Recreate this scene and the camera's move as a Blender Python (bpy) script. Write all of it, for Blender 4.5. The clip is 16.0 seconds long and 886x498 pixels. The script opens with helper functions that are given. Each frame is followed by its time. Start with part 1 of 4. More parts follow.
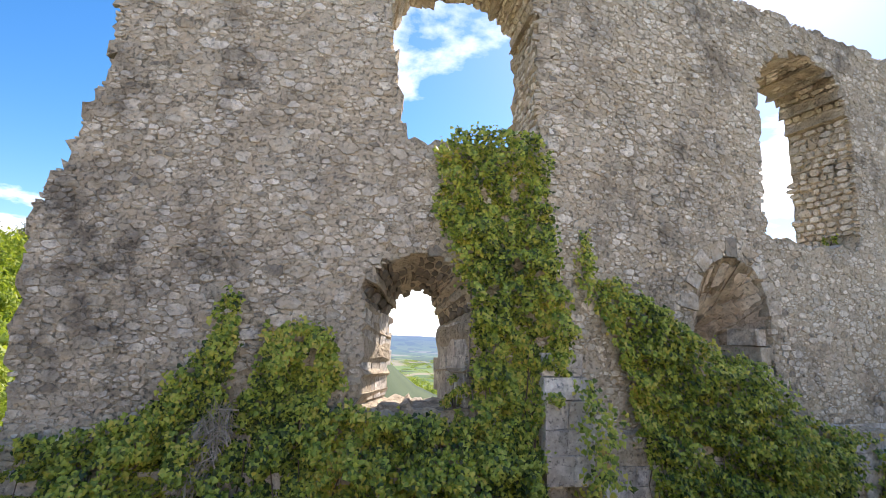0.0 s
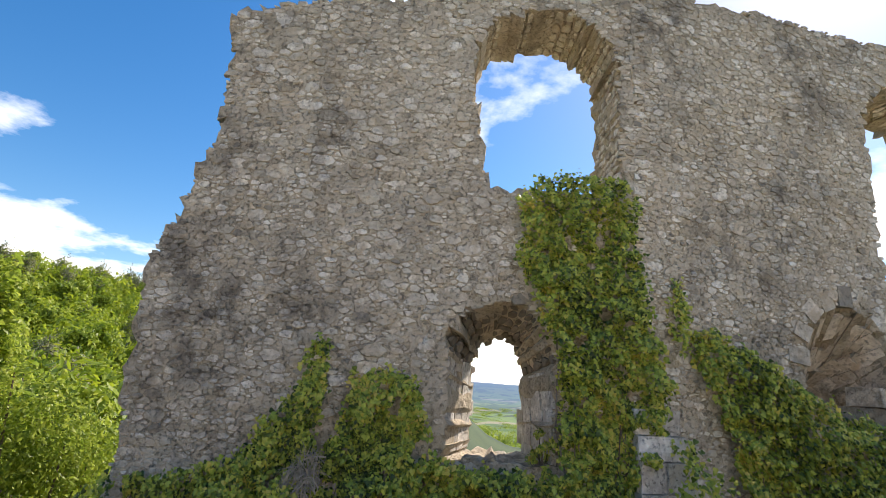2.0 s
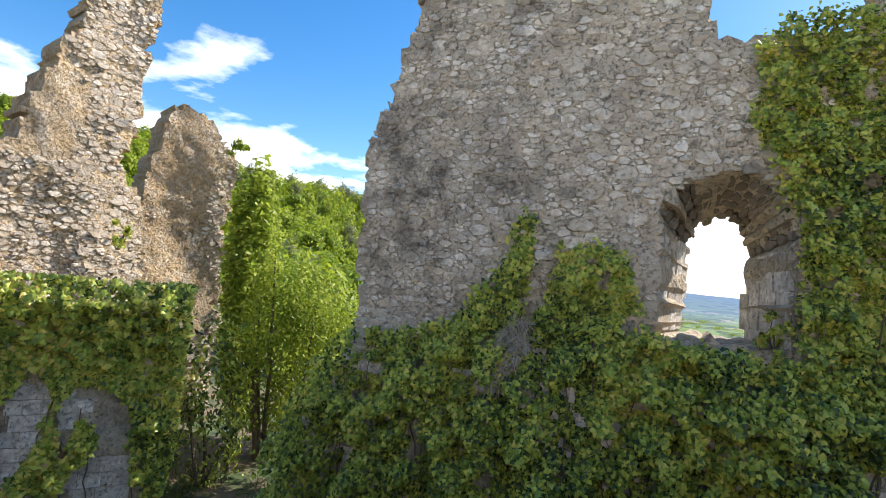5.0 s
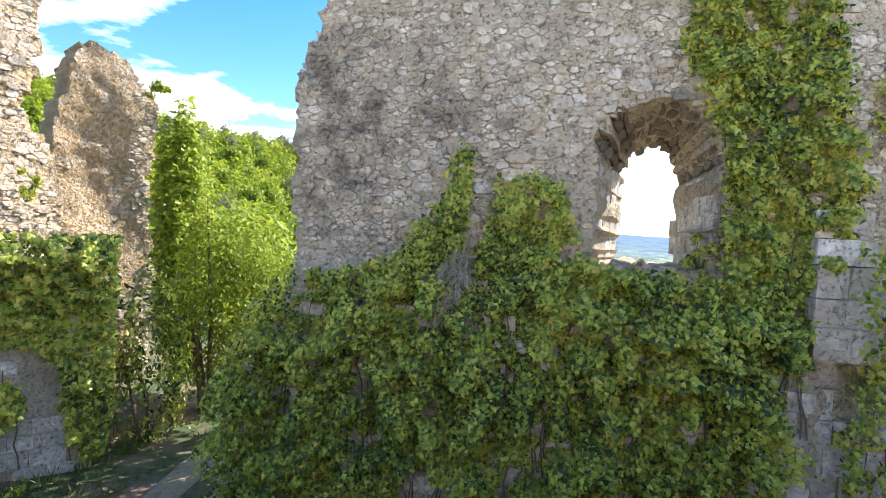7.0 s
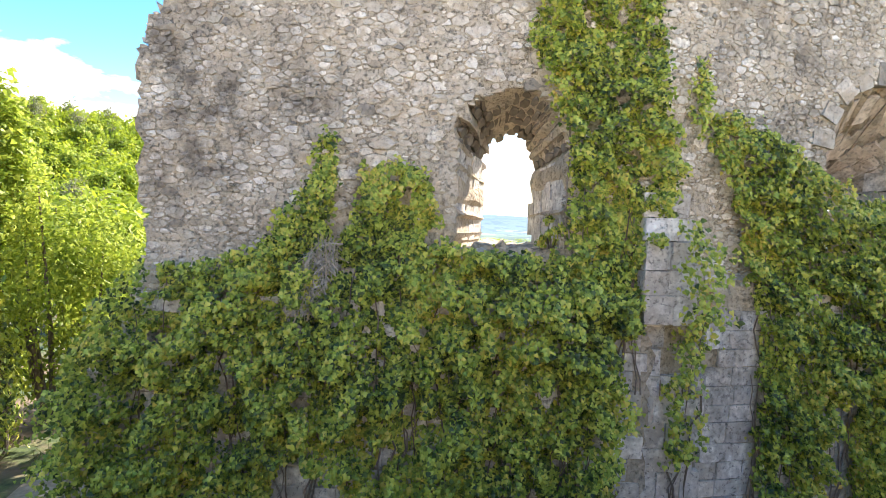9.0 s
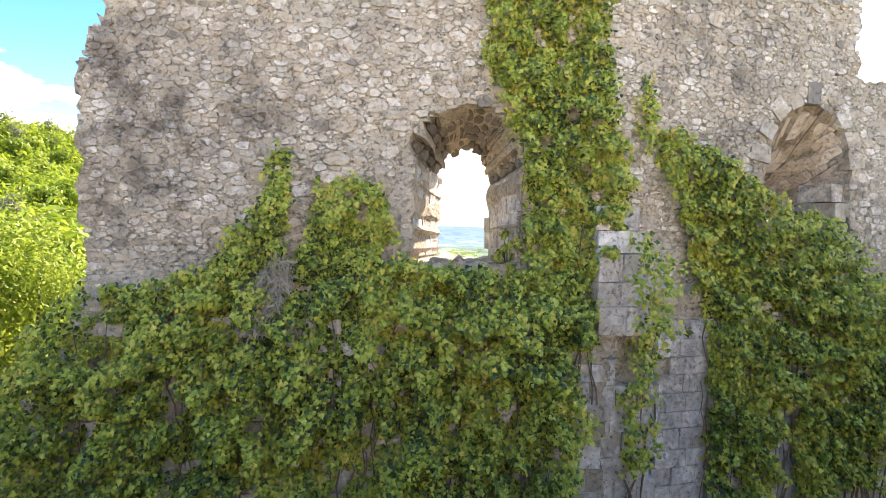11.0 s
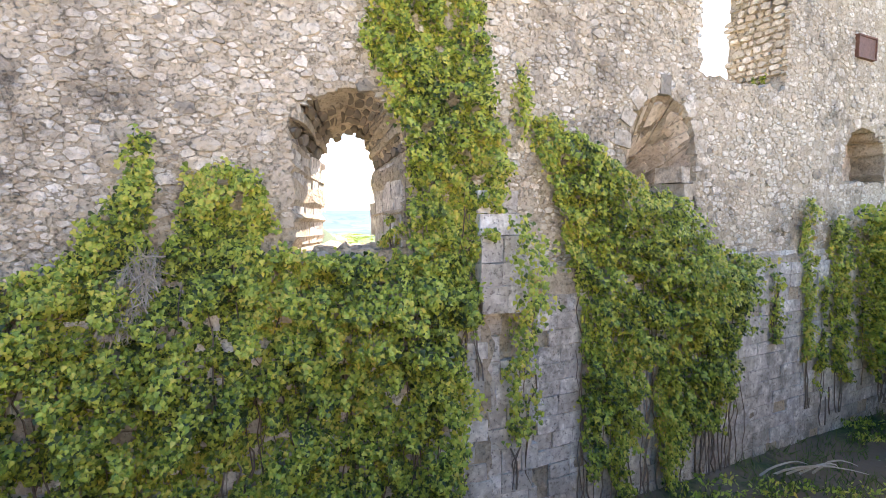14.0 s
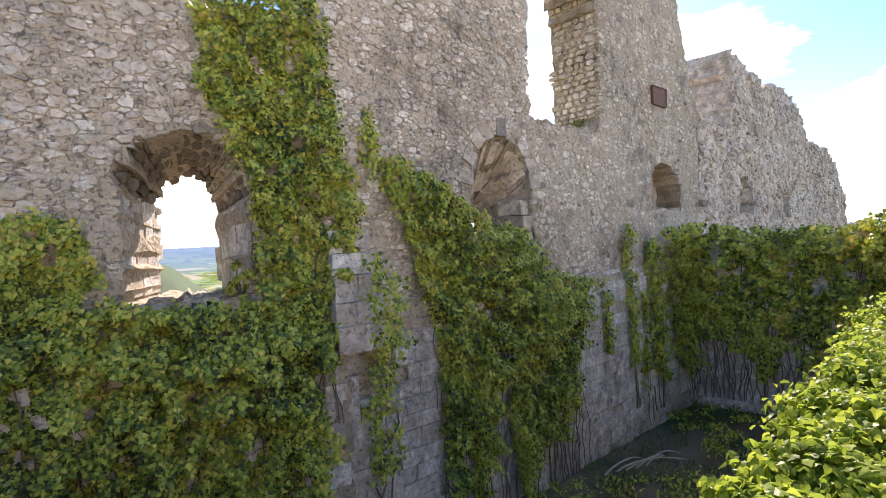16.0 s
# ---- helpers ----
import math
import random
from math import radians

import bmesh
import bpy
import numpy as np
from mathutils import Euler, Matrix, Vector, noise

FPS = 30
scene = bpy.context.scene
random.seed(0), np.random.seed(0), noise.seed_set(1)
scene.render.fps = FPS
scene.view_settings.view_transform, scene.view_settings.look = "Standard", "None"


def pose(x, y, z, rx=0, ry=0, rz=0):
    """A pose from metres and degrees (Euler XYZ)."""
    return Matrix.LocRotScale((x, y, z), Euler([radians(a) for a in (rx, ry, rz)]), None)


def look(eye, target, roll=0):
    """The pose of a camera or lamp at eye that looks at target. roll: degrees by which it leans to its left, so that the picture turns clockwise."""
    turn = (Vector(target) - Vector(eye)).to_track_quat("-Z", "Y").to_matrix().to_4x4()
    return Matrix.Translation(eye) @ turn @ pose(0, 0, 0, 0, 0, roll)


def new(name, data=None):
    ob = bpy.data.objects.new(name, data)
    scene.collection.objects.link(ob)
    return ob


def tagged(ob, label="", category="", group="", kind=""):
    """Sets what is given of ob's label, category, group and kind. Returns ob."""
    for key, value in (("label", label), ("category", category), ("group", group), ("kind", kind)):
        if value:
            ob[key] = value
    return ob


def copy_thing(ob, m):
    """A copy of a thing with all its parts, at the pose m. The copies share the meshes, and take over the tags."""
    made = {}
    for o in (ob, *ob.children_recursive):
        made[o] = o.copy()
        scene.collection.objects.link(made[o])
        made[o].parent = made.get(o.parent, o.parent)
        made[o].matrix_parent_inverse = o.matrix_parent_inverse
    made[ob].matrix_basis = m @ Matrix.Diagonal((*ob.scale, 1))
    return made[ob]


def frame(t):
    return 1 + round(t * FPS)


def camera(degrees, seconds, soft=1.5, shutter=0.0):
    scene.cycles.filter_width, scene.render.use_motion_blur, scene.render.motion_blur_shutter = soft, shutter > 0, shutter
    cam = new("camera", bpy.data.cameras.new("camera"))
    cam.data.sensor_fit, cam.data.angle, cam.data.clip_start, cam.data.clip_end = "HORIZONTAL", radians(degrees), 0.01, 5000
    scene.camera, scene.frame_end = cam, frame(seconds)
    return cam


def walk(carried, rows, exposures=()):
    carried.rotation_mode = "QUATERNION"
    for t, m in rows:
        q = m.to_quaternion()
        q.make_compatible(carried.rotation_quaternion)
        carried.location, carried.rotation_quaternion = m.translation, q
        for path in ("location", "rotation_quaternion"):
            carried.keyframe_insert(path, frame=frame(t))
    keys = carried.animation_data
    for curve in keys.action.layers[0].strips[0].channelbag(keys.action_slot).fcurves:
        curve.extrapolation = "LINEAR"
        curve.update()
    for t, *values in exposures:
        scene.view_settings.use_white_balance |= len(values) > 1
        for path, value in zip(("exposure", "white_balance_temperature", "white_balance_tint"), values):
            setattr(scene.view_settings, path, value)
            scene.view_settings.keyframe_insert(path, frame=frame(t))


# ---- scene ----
cam = camera(81.0, 16.0, 0.5)
# seconds, eye, yaw, pitch, roll
PATH = [
    (0, 0.101, -0.046, 4.83, -8.29, 9.66, 2.45), (0.5, 0.069, -0.074, 4.817, -7.64, 12.23, 2.47), (1, 0.024, -0.052, 4.808, -7.1, 13.86, 2.77),
    (1.5, -0.016, -0.048, 4.825, -4.72, 14.57, 3.23), (2, -0.092, -0.038, 4.871, -0.09, 14.14, 4.03), (2.5, -0.267, -0.04, 4.883, 5.33, 12.62, 4.82),
    (3, -0.302, 0.009, 4.766, 10.98, 10.8, 4.69), (3.5, -0.311, 0.042, 4.689, 15.16, 8.25, 4.92), (4, -0.345, 0.065, 4.574, 18.11, 5.73, 5.89),
    (6.5, -0.314, 0.057, 4.288, 19.41, -1.9, 5.03), (7, -0.254, 0.177, 4.224, 13.09, -2.8, 3.56), (7.5, -0.165, 0.205, 4.189, 7.71, -3.38, 2.35),
    (8, -0.135, 0.203, 4.203, 4.49, -3.7, 2.27), (8.5, -0.07, 0.175, 4.217, 2.15, -3.75, 2.23), (9, 0.03, 0.165, 4.271, 0.6, -3.95, 2.37),
    (11.5, 0.08, 0.187, 4.34, -4.67, -2.25, 1.28), (12, 0.067, 0.18, 4.359, -5.62, -2.15, 1.1), (12.5, 0.08, 0.178, 4.384, -6.68, -2.27, 1.39),
    (13, 0.14, 0.195, 4.34, -8.92, -2.92, 1.5), (13.5, 0.212, 0.201, 4.352, -11.67, -4.35, 1.0), (14, 0.234, 0.161, 4.372, -15.11, -4.22, 0.26),
    (14.5, 0.262, 0.08, 4.421, -19.43, -3.1, -0.29), (15, 0.318, 0.034, 4.477, -22.87, -2.07, -0.66), (15.5, 0.356, 0.001, 4.509, -26.42, -1.49, -1.36),
    (16, 0.404, -0.042, 4.506, -29.58, -1.23, -2.26),
]
walk(cam, [(t, pose(x, y, z, 90 + pitch, 0, yaw) @ pose(0, 0, 0, 0, 0, roll)) for t, x, y, z, yaw, pitch, roll in PATH],
     [(0.0, 1.08, 6800, 20), (1.0, 0.80, 6900, 18), (2.0, 0.72, 6950, 16), (4.0, 0.92, 6750, 14), (6.5, 1.25, 6500, 14), (7.5, 1.8, 6700, 16), (9.0, 1.98, 7000, 18), (12.5, 1.95, 7200, 22), (14.0, 2.25, 7150, 24), (16.0, 1.32, 7050, 25)])

# ---------------------------------------------------------------- light
SUN_AZ, SUN_EL = 42.0, 43.0
world = bpy.data.worlds.new("sky")
scene.world = world
world.use_nodes = True
wn, wl = world.node_tree.nodes, world.node_tree.links
wn.clear()


def wadd(kind, **kw):
    n = wn.new(kind)
    for k, v in kw.items():
        n.inputs[k].default_value = v
    return n


w_out, w_bg = wadd("ShaderNodeOutputWorld"), wadd("ShaderNodeBackground", Strength=0.12)
w_sky = wn.new("ShaderNodeTexSky")
w_sky.sky_type, w_sky.sun_disc = "NISHITA", False
w_sky.sun_elevation, w_sky.sun_rotation = radians(SUN_EL), radians(SUN_AZ)
w_sky.air_density, w_sky.dust_density, w_sky.ozone_density = 1.0, 0.4, 2.0
w_tc = wn.new("ShaderNodeTexCoord")
w_sep, w_com = wn.new("ShaderNodeSeparateXYZ"), wn.new("ShaderNodeCombineXYZ")
wl.new(w_tc.outputs["Generated"], w_sep.inputs[0])
w_up = wn.new("ShaderNodeMath")
w_up.operation, w_up.inputs[1].default_value = "MAXIMUM", 0.0
wl.new(w_sep.outputs["Z"], w_up.inputs[0])
w_lift = wn.new("ShaderNodeMath")
w_lift.operation, w_lift.inputs[1].default_value = "ADD", 0.16
wl.new(w_up.outputs[0], w_lift.inputs[0])
for axis in "XY":
    q = wn.new("ShaderNodeMath")
    q.operation = "DIVIDE"
    wl.new(w_sep.outputs[axis], q.inputs[0])
    wl.new(w_lift.outputs[0], q.inputs[1])
    wl.new(q.outputs[0], w_com.inputs[axis])
w_noise = wadd("ShaderNodeTexNoise", Scale=1.15, Detail=8.0, Roughness=0.56, Distortion=0.15)
w_map = wn.new("ShaderNodeMapping")
w_map.inputs["Location"].default_value = (3.1, 0.7, 2.0)
wl.new(w_com.outputs[0], w_map.inputs[0])
wl.new(w_map.outputs[0], w_noise.inputs["Vector"])
# cloud cover grows towards the horizon
w_low = wn.new("ShaderNodeMapRange")
for k, v in (("From Min", 0.0), ("From Max", 0.4), ("To Min", 0.16), ("To Max", -0.02)):
    w_low.inputs[k].default_value = v
wl.new(w_sep.outputs["Z"], w_low.inputs["Value"])
w_sum = wn.new("ShaderNodeMath")
w_sum.operation = "ADD"
wl.new(w_noise.outputs["Fac"], w_sum.inputs[0])
wl.new(w_low.outputs[0], w_sum.inputs[1])
w_ramp = wn.new("ShaderNodeMapRange")
for k, v in (("From Min", 0.55), ("From Max", 0.67), ("To Min", 0.0), ("To Max", 0.95)):
    w_ramp.inputs[k].default_value = v
wl.new(w_sum.outputs[0], w_ramp.inputs["Value"])
w_mix = wn.new("ShaderNodeMix")
w_mix.data_type = "RGBA"
w_mix.inputs[7].default_value = (10.0, 10.3, 10.6, 1)
wl.new(w_ramp.outputs[0], w_mix.inputs[0])
w_hue = wn.new("ShaderNodeHueSaturation")
w_hue.inputs["Saturation"].default_value, w_hue.inputs["Value"].default_value = 1.4, 0.95
wl.new(w_sky.outputs[0], w_hue.inputs["Color"])
wl.new(w_hue.outputs[0], w_mix.inputs[6])
wl.new(w_mix.outputs[2], w_bg.inputs["Color"])
wl.new(w_bg.outputs[0], w_out.inputs["Surface"])

to_sun = Vector((math.sin(radians(SUN_AZ)) * math.cos(radians(SUN_EL)), math.cos(radians(SUN_AZ)) * math.cos(radians(SUN_EL)), math.sin(radians(SUN_EL))))
sun = new("sun", bpy.data.lights.new("sun", "SUN"))
sun.data.energy, sun.data.angle, sun.data.color = 4.0, radians(0.53), (1.0, 0.95, 0.86)
sun.matrix_world = look(to_sun * 60, (0, 0, 0))

rng = np.random.default_rng(7)

# ---------------------------------------------------------------- materials


def material(name, low, high, fine=14.0, broad=1.1, stain=(0.1, 0.09, 0.08), stain_amount=0.4, rough=0.9, bump=0.4, vary=0.25, dist=0.02,
             smear=None, pit_shade=0.0, flint=0.0):
    m = bpy.data.materials.new(name)
    m.use_nodes = True
    n, l = m.node_tree.nodes, m.node_tree.links
    b = n["Principled BSDF"]
    b.inputs["Roughness"].default_value = rough
    b.inputs["Specular IOR Level"].default_value = 0.25
    info, geo = n.new("ShaderNodeObjectInfo"), n.new("ShaderNodeNewGeometry")

    def tex(scale, detail, rough_=0.6, shift=0.0, tall=1.0):
        t = n.new("ShaderNodeTexNoise")
        t.inputs["Scale"].default_value, t.inputs["Detail"].default_value, t.inputs["Roughness"].default_value = scale, detail, rough_
        mp = n.new("ShaderNodeMapping")
        mp.inputs["Location"].default_value = (shift, shift * 0.7, shift * 1.3)
        mp.inputs["Scale"].default_value = (1, 1, tall)
        l.new(geo.outputs["Position"], mp.inputs[0])
        l.new(mp.outputs[0], t.inputs["Vector"])
        return t

    def mix(a, b_, f, mode="MIX"):
        x = n.new("ShaderNodeMix")
        x.data_type, x.blend_type = "RGBA", mode
        for sock, v in ((6, a), (7, b_), (0, f)):
            if isinstance(v, (tuple, float)):
                x.inputs[sock].default_value = (*v, 1) if isinstance(v, tuple) else v
            else:
                l.new(v, x.inputs[sock])
        return x.outputs[2]

    def ranged(sock, a, b_, c=0.0, d=1.0):
        r = n.new("ShaderNodeMapRange")
        for k, v in (("From Min", a), ("From Max", b_), ("To Min", c), ("To Max", d)):
            r.inputs[k].default_value = v
        l.new(sock, r.inputs["Value"])
        return r.outputs[0]

    f1, f2 = tex(fine, 6), tex(broad, 5, 0.65, 11.0, 0.55)
    col = mix(low, high, ranged(f1.outputs["Fac"], 0.3, 0.7))
    add = n.new("ShaderNodeMath")
    add.operation = "ADD"
    l.new(info.outputs["Random"], add.inputs[0])
    l.new(geo.outputs["Random Per Island"], add.inputs[1])
    fr = n.new("ShaderNodeMath")
    fr.operation = "FRACT"
    l.new(add.outputs[0], fr.inputs[0])
    hsv = n.new("ShaderNodeHueSaturation")
    l.new(col, hsv.inputs["Color"])
    l.new(ranged(fr.outputs[0], 0, 1, 1 - vary, 1 + vary), hsv.inputs["Value"])
    l.new(ranged(fr.outputs[0], 0, 1, 1.15, 0.8), hsv.inputs["Saturation"])
    f3 = tex(broad * 4.5, 6, 0.7, 5.0)
    prod = n.new("ShaderNodeMath")
    prod.operation = "MULTIPLY"
    l.new(ranged(f2.outputs["Fac"], 0.42, 0.62), prod.inputs[0])
    l.new(ranged(f3.outputs["Fac"], 0.4, 0.62, 0, stain_amount), prod.inputs[1])
    body = hsv.outputs[0]
    if flint:
        body = mix(body, (0.10, 0.09, 0.08), ranged(fr.outputs[0], flint, flint * 0.8, 0, 0.55))
    if smear:
        body = mix(body, smear, ranged(tex(3.4, 7, 0.7, 23.0).outputs["Fac"], 0.46, 0.60, 0, 0.8))
    out = mix(body, stain, prod.outputs[0])
    height = f1.outputs["Fac"]
    # small hollows: bump sinks here, and their shade is painted as dark colour
    if pit_shade:
        p = tex(17.0, 5, 0.75, 31.0).outputs["Fac"]
        out = mix(out, (0.085, 0.075, 0.065), ranged(p, 0.55, 0.63, 0, pit_shade))
        lump = n.new("ShaderNodeMath")
        lump.operation = "MULTIPLY_ADD"
        l.new(ranged(p, 0.52, 0.66, 0, -1), lump.inputs[0])
        lump.inputs[1].default_value = 0.8
        l.new(height, lump.inputs[2])
        height = lump.outputs[0]
    l.new(out, b.inputs["Base Color"])
    bp = n.new("ShaderNodeBump")
    bp.inputs["Strength"].default_value, bp.inputs["Distance"].default_value = bump, dist
    l.new(height, bp.inputs["Height"])
    l.new(bp.outputs[0], b.inputs["Normal"])
    return m


def leaf_material(name, stops, translucent=0.35, rough=0.45, gloss=0.4):
    m = bpy.data.materials.new(name)
    m.use_nodes = True
    n, l = m.node_tree.nodes, m.node_tree.links
    b, out = n["Principled BSDF"], n["Material Output"]
    geo, info = n.new("ShaderNodeNewGeometry"), n.new("ShaderNodeObjectInfo")
    tc, t = n.new("ShaderNodeTexCoord"), n.new("ShaderNodeTexNoise")
    t.inputs["Scale"].default_value, t.inputs["Detail"].default_value = 0.9, 4
    l.new(tc.outputs["Object"], t.inputs["Vector"])
    add = n.new("ShaderNodeMath")
    add.operation, add.inputs[1].default_value = "MULTIPLY_ADD", 0.62
    l.new(geo.outputs["Random Per Island"], add.inputs[0])
    sh = n.new("ShaderNodeMapRange")
    for k, v in (("From Min", 0.3), ("From Max", 0.7), ("To Min", 0.0), ("To Max", 0.30)):
        sh.inputs[k].default_value = v
    l.new(t.outputs["Fac"], sh.inputs["Value"])
    l.new(sh.outputs[0], add.inputs[2])
    add2 = n.new("ShaderNodeMath")
    add2.operation, add2.inputs[1].default_value = "MULTIPLY_ADD", 0.12
    l.new(info.outputs["Random"], add2.inputs[0])
    l.new(add.outputs[0], add2.inputs[2])
    ramp = n.new("ShaderNodeValToRGB")
    e = ramp.color_ramp.elements
    for i, (p, c) in enumerate(stops):
        el = e[i] if i < 2 else e.new(p)
        el.position, el.color = p, (*c, 1)
    l.new(add2.outputs[0], ramp.inputs[0])
    l.new(ramp.outputs[0], b.inputs["Base Color"])
    b.inputs["Roughness"].default_value = rough
    b.inputs["Specular IOR Level"].default_value = gloss
    tr, mx = n.new("ShaderNodeBsdfTranslucent"), n.new("ShaderNodeMixShader")
    l.new(ramp.outputs[0], tr.inputs["Color"])
    mx.inputs[0].default_value = translucent
    l.new(b.outputs[0], mx.inputs[1])
    l.new(tr.outputs[0], mx.inputs[2])
    l.new(mx.outputs[0], out.inputs["Surface"])
    return m


M_STONE = material("limestone_rubble", (0.62, 0.54, 0.42), (0.90, 0.83, 0.69), 14, 0.5, (0.13, 0.11, 0.088), 0.78, 0.92, 0.6, 0.24, 0.02, (0.58, 0.465, 0.315), 0.45, 0.04)
M_MORTAR = material("lime_mortar", (0.45, 0.355, 0.225), (0.68, 0.555, 0.38), 24, 0.5, (0.12, 0.10, 0.08), 0.78, 0.95, 0.9, 0.04, 0.03, (0.66, 0.57, 0.44), 0.45)
# arch underside: darker stone, with the soffit's shade partly put into its colour
M_VAULT = material("dark_shaded_vault", (0.16, 0.135, 0.105), (0.30, 0.25, 0.19), 12, 0.9, (0.07, 0.06, 0.05), 0.5, 0.95, 0.7, 0.2, 0.02)
M_ASHLAR = material("ashlar_limestone", (0.54, 0.48, 0.40), (0.93, 0.88, 0.79), 9, 0.9, (0.20, 0.18, 0.15), 0.75, 0.9, 0.7, 0.2, 0.02, (0.50, 0.45, 0.38), 0.6)
M_WARM = material("warm_limestone", (0.66, 0.54, 0.41), (0.92, 0.81, 0.66), 12, 0.6, (0.18, 0.15, 0.12), 0.6, 0.92, 0.8, 0.18, 0.03, (0.58, 0.47, 0.34), 0.35, 0.02)
M_OCHRE = material("ochre_rubble_core", (0.52, 0.36, 0.19), (0.74, 0.57, 0.37), 9, 0.7, (0.36, 0.29, 0.21), 0.6, 0.95, 1.0, 0.05, 0.10, (0.66, 0.56, 0.43), 0.4)
M_TRAIL = material("trodden_earth", (0.30, 0.25, 0.18), (0.44, 0.38, 0.29), 12, 0.9, (0.16, 0.14, 0.09), 0.6, 0.95, 0.7, 0.1, 0.03)
M_PATH = material("chalk_path", (0.48, 0.41, 0.31), (0.64, 0.56, 0.44), 12, 0.9, (0.22, 0.19, 0.14), 0.6, 0.95, 0.7, 0.1, 0.03)
M_BARK = material("bark", (0.11, 0.08, 0.055), (0.22, 0.18, 0.14), 18, 2.0, (0.05, 0.04, 0.03), 0.5, 0.9, 0.8, 0.1, 0.03)
M_STEM = material("ivy_stem", (0.16, 0.12, 0.09), (0.27, 0.22, 0.17), 20, 3.0, (0.07, 0.05, 0.04), 0.5, 0.9, 0.6, 0.2, 0.01)
M_RUST = material("rusty_metal", (0.16, 0.075, 0.045), (0.24, 0.12, 0.08), 14, 5.0, (0.08, 0.05, 0.04), 0.5, 0.6, 0.3, 0.05, 0.004)
M_BRANCH = material("pale_branch", (0.38, 0.33, 0.25), (0.5, 0.45, 0.36), 20, 3.0, (0.2, 0.17, 0.12), 0.5, 0.9, 0.5, 0.1, 0.01)
M_IVY = leaf_material("ivy_leaf", [(0.0, (0.014, 0.027, 0.007)), (0.22, (0.055, 0.09, 0.017)), (0.41, (0.25, 0.34, 0.044)), (0.65, (0.52, 0.58, 0.088)), (0.87, (0.70, 0.58, 0.12)), (1.0, (0.42, 0.19, 0.10))], 0.2, 0.34, 0.42)
M_TREE = leaf_material("spring_foliage", [(0.0, (0.13, 0.20, 0.018)), (0.5, (0.29, 0.38, 0.03)), (0.8, (0.42, 0.48, 0.035)), (1.0, (0.5, 0.52, 0.06))], 0.5, 0.5)
M_WOOD = leaf_material("bare_twigs", [(0.0, (0.16, 0.15, 0.08)), (0.5, (0.24, 0.25, 0.11)), (1.0, (0.33, 0.34, 0.17))], 0.3, 0.6)
M_SHRUB = leaf_material("shrub_leaf", [(0.0, (0.09, 0.14, 0.02)), (0.45, (0.28, 0.37, 0.045)), (0.85, (0.50, 0.56, 0.08)), (1.0, (0.62, 0.62, 0.18))], 0.55, 0.4, 0.3)
M_GRASS = leaf_material("grass_blade", [(0.0, (0.05, 0.08, 0.02)), (0.6, (0.12, 0.17, 0.035)), (1.0, (0.27, 0.26, 0.11))], 0.3, 0.6)

# ---------------------------------------------------------------- builders


def mesh_object(name, verts, faces, mat, parent=None, smooth=False):
    me = bpy.data.meshes.new(name)
    me.from_pydata([tuple(v) for v in verts], [], [tuple(f) for f in faces])
    me.materials.append(mat)
    if smooth:
        me.polygons.foreach_set("use_smooth", [True] * len(me.polygons))
    me.update()
    ob = new(name, me)
    ob.parent = parent
    return ob


def soup(name, verts, loops, starts, totals, mat, parent=None):
    """One mesh out of flat arrays."""
    me = bpy.data.meshes.new(name)
    me.vertices.add(len(verts))
    me.vertices.foreach_set("co", np.asarray(verts, np.float32).ravel())
    me.loops.add(len(loops))
    me.loops.foreach_set("vertex_index", np.asarray(loops, np.int32))
    me.polygons.add(len(starts))
    me.polygons.foreach_set("loop_start", np.asarray(starts, np.int32))
    me.polygons.foreach_set("loop_total", np.asarray(totals, np.int32))
    me.materials.append(mat)
    me.update(calc_edges=True)
    me.validate()
    me.shade_flat()
    ob = new(name, me)
    ob.parent = parent
    return ob


def repeat_mesh(name, base_v, base_f, mats, mat, parent=None):
    """Many copies of small shapes joined: base_v a list of vertex arrays, base_f of face lists, mats rows of (variant, 3x3, place)."""
    V, L, T, off = [], [], [], 0
    flat = [(np.concatenate([np.array(f) for f in fs]), [len(f) for f in fs]) for fs in base_f]
    for k, r, p in mats:
        v = base_v[k] @ r.T + p
        V.append(v)
        L.append(flat[k][0] + off)
        T += flat[k][1]
        off += len(v)
    T = np.array(T)
    return soup(name, np.concatenate(V), np.concatenate(L), np.r_[0, np.cumsum(T)[:-1]], T, mat, parent)


class Face:
    """A wall's front: along, back and up from an origin."""

    def __init__(self, o, angle):
        a = radians(angle)
        self.o, self.along, self.back = np.array([*o, 0.0]), np.array([math.cos(a), math.sin(a), 0.0]), np.array([-math.sin(a), math.cos(a), 0.0])

    def at(self, s, d, z):
        s, d, z = (np.asarray(v, float)[..., None] for v in (s, d, z))
        return self.o + s * self.along + d * self.back + z * np.array([0, 0, 1.0])


def wob(x, y, f=1.0, seed=0.0):
    return noise.noise(Vector((x * f + seed, y * f - seed * 1.7, seed * 0.37)))


def arch(s, z, h):
    """Whether s, z lies in an arched opening: left, right at foot; sill, spring, crown."""
    l, r, z0, zs, zt = h
    c, w = (l + r) / 2, (r - l) / 2
    if z < z0 or z > zt:
        return False
    if z <= zs:
        return l < s < r
    return ((s - c) / w) ** 2 + ((z - zs) / (zt - zs)) ** 2 < 1


def arch_line(h, step=0.16):
    """The outline of an arched opening, from its left foot over the crown to the right."""
    l, r, z0, zs, zt = h
    c, w = (l + r) / 2, (r - l) / 2
    pts = [(l, z) for z in np.arange(z0, zs, step)]
    n = max(6, int(math.pi * (w + zt - zs) / 2 / step))
    pts += [(c - w * math.cos(a), zs + (zt - zs) * math.sin(a)) for a in np.linspace(0, math.pi, n)]
    return np.array(pts + [(r, z) for z in np.arange(zs, z0, -step)])


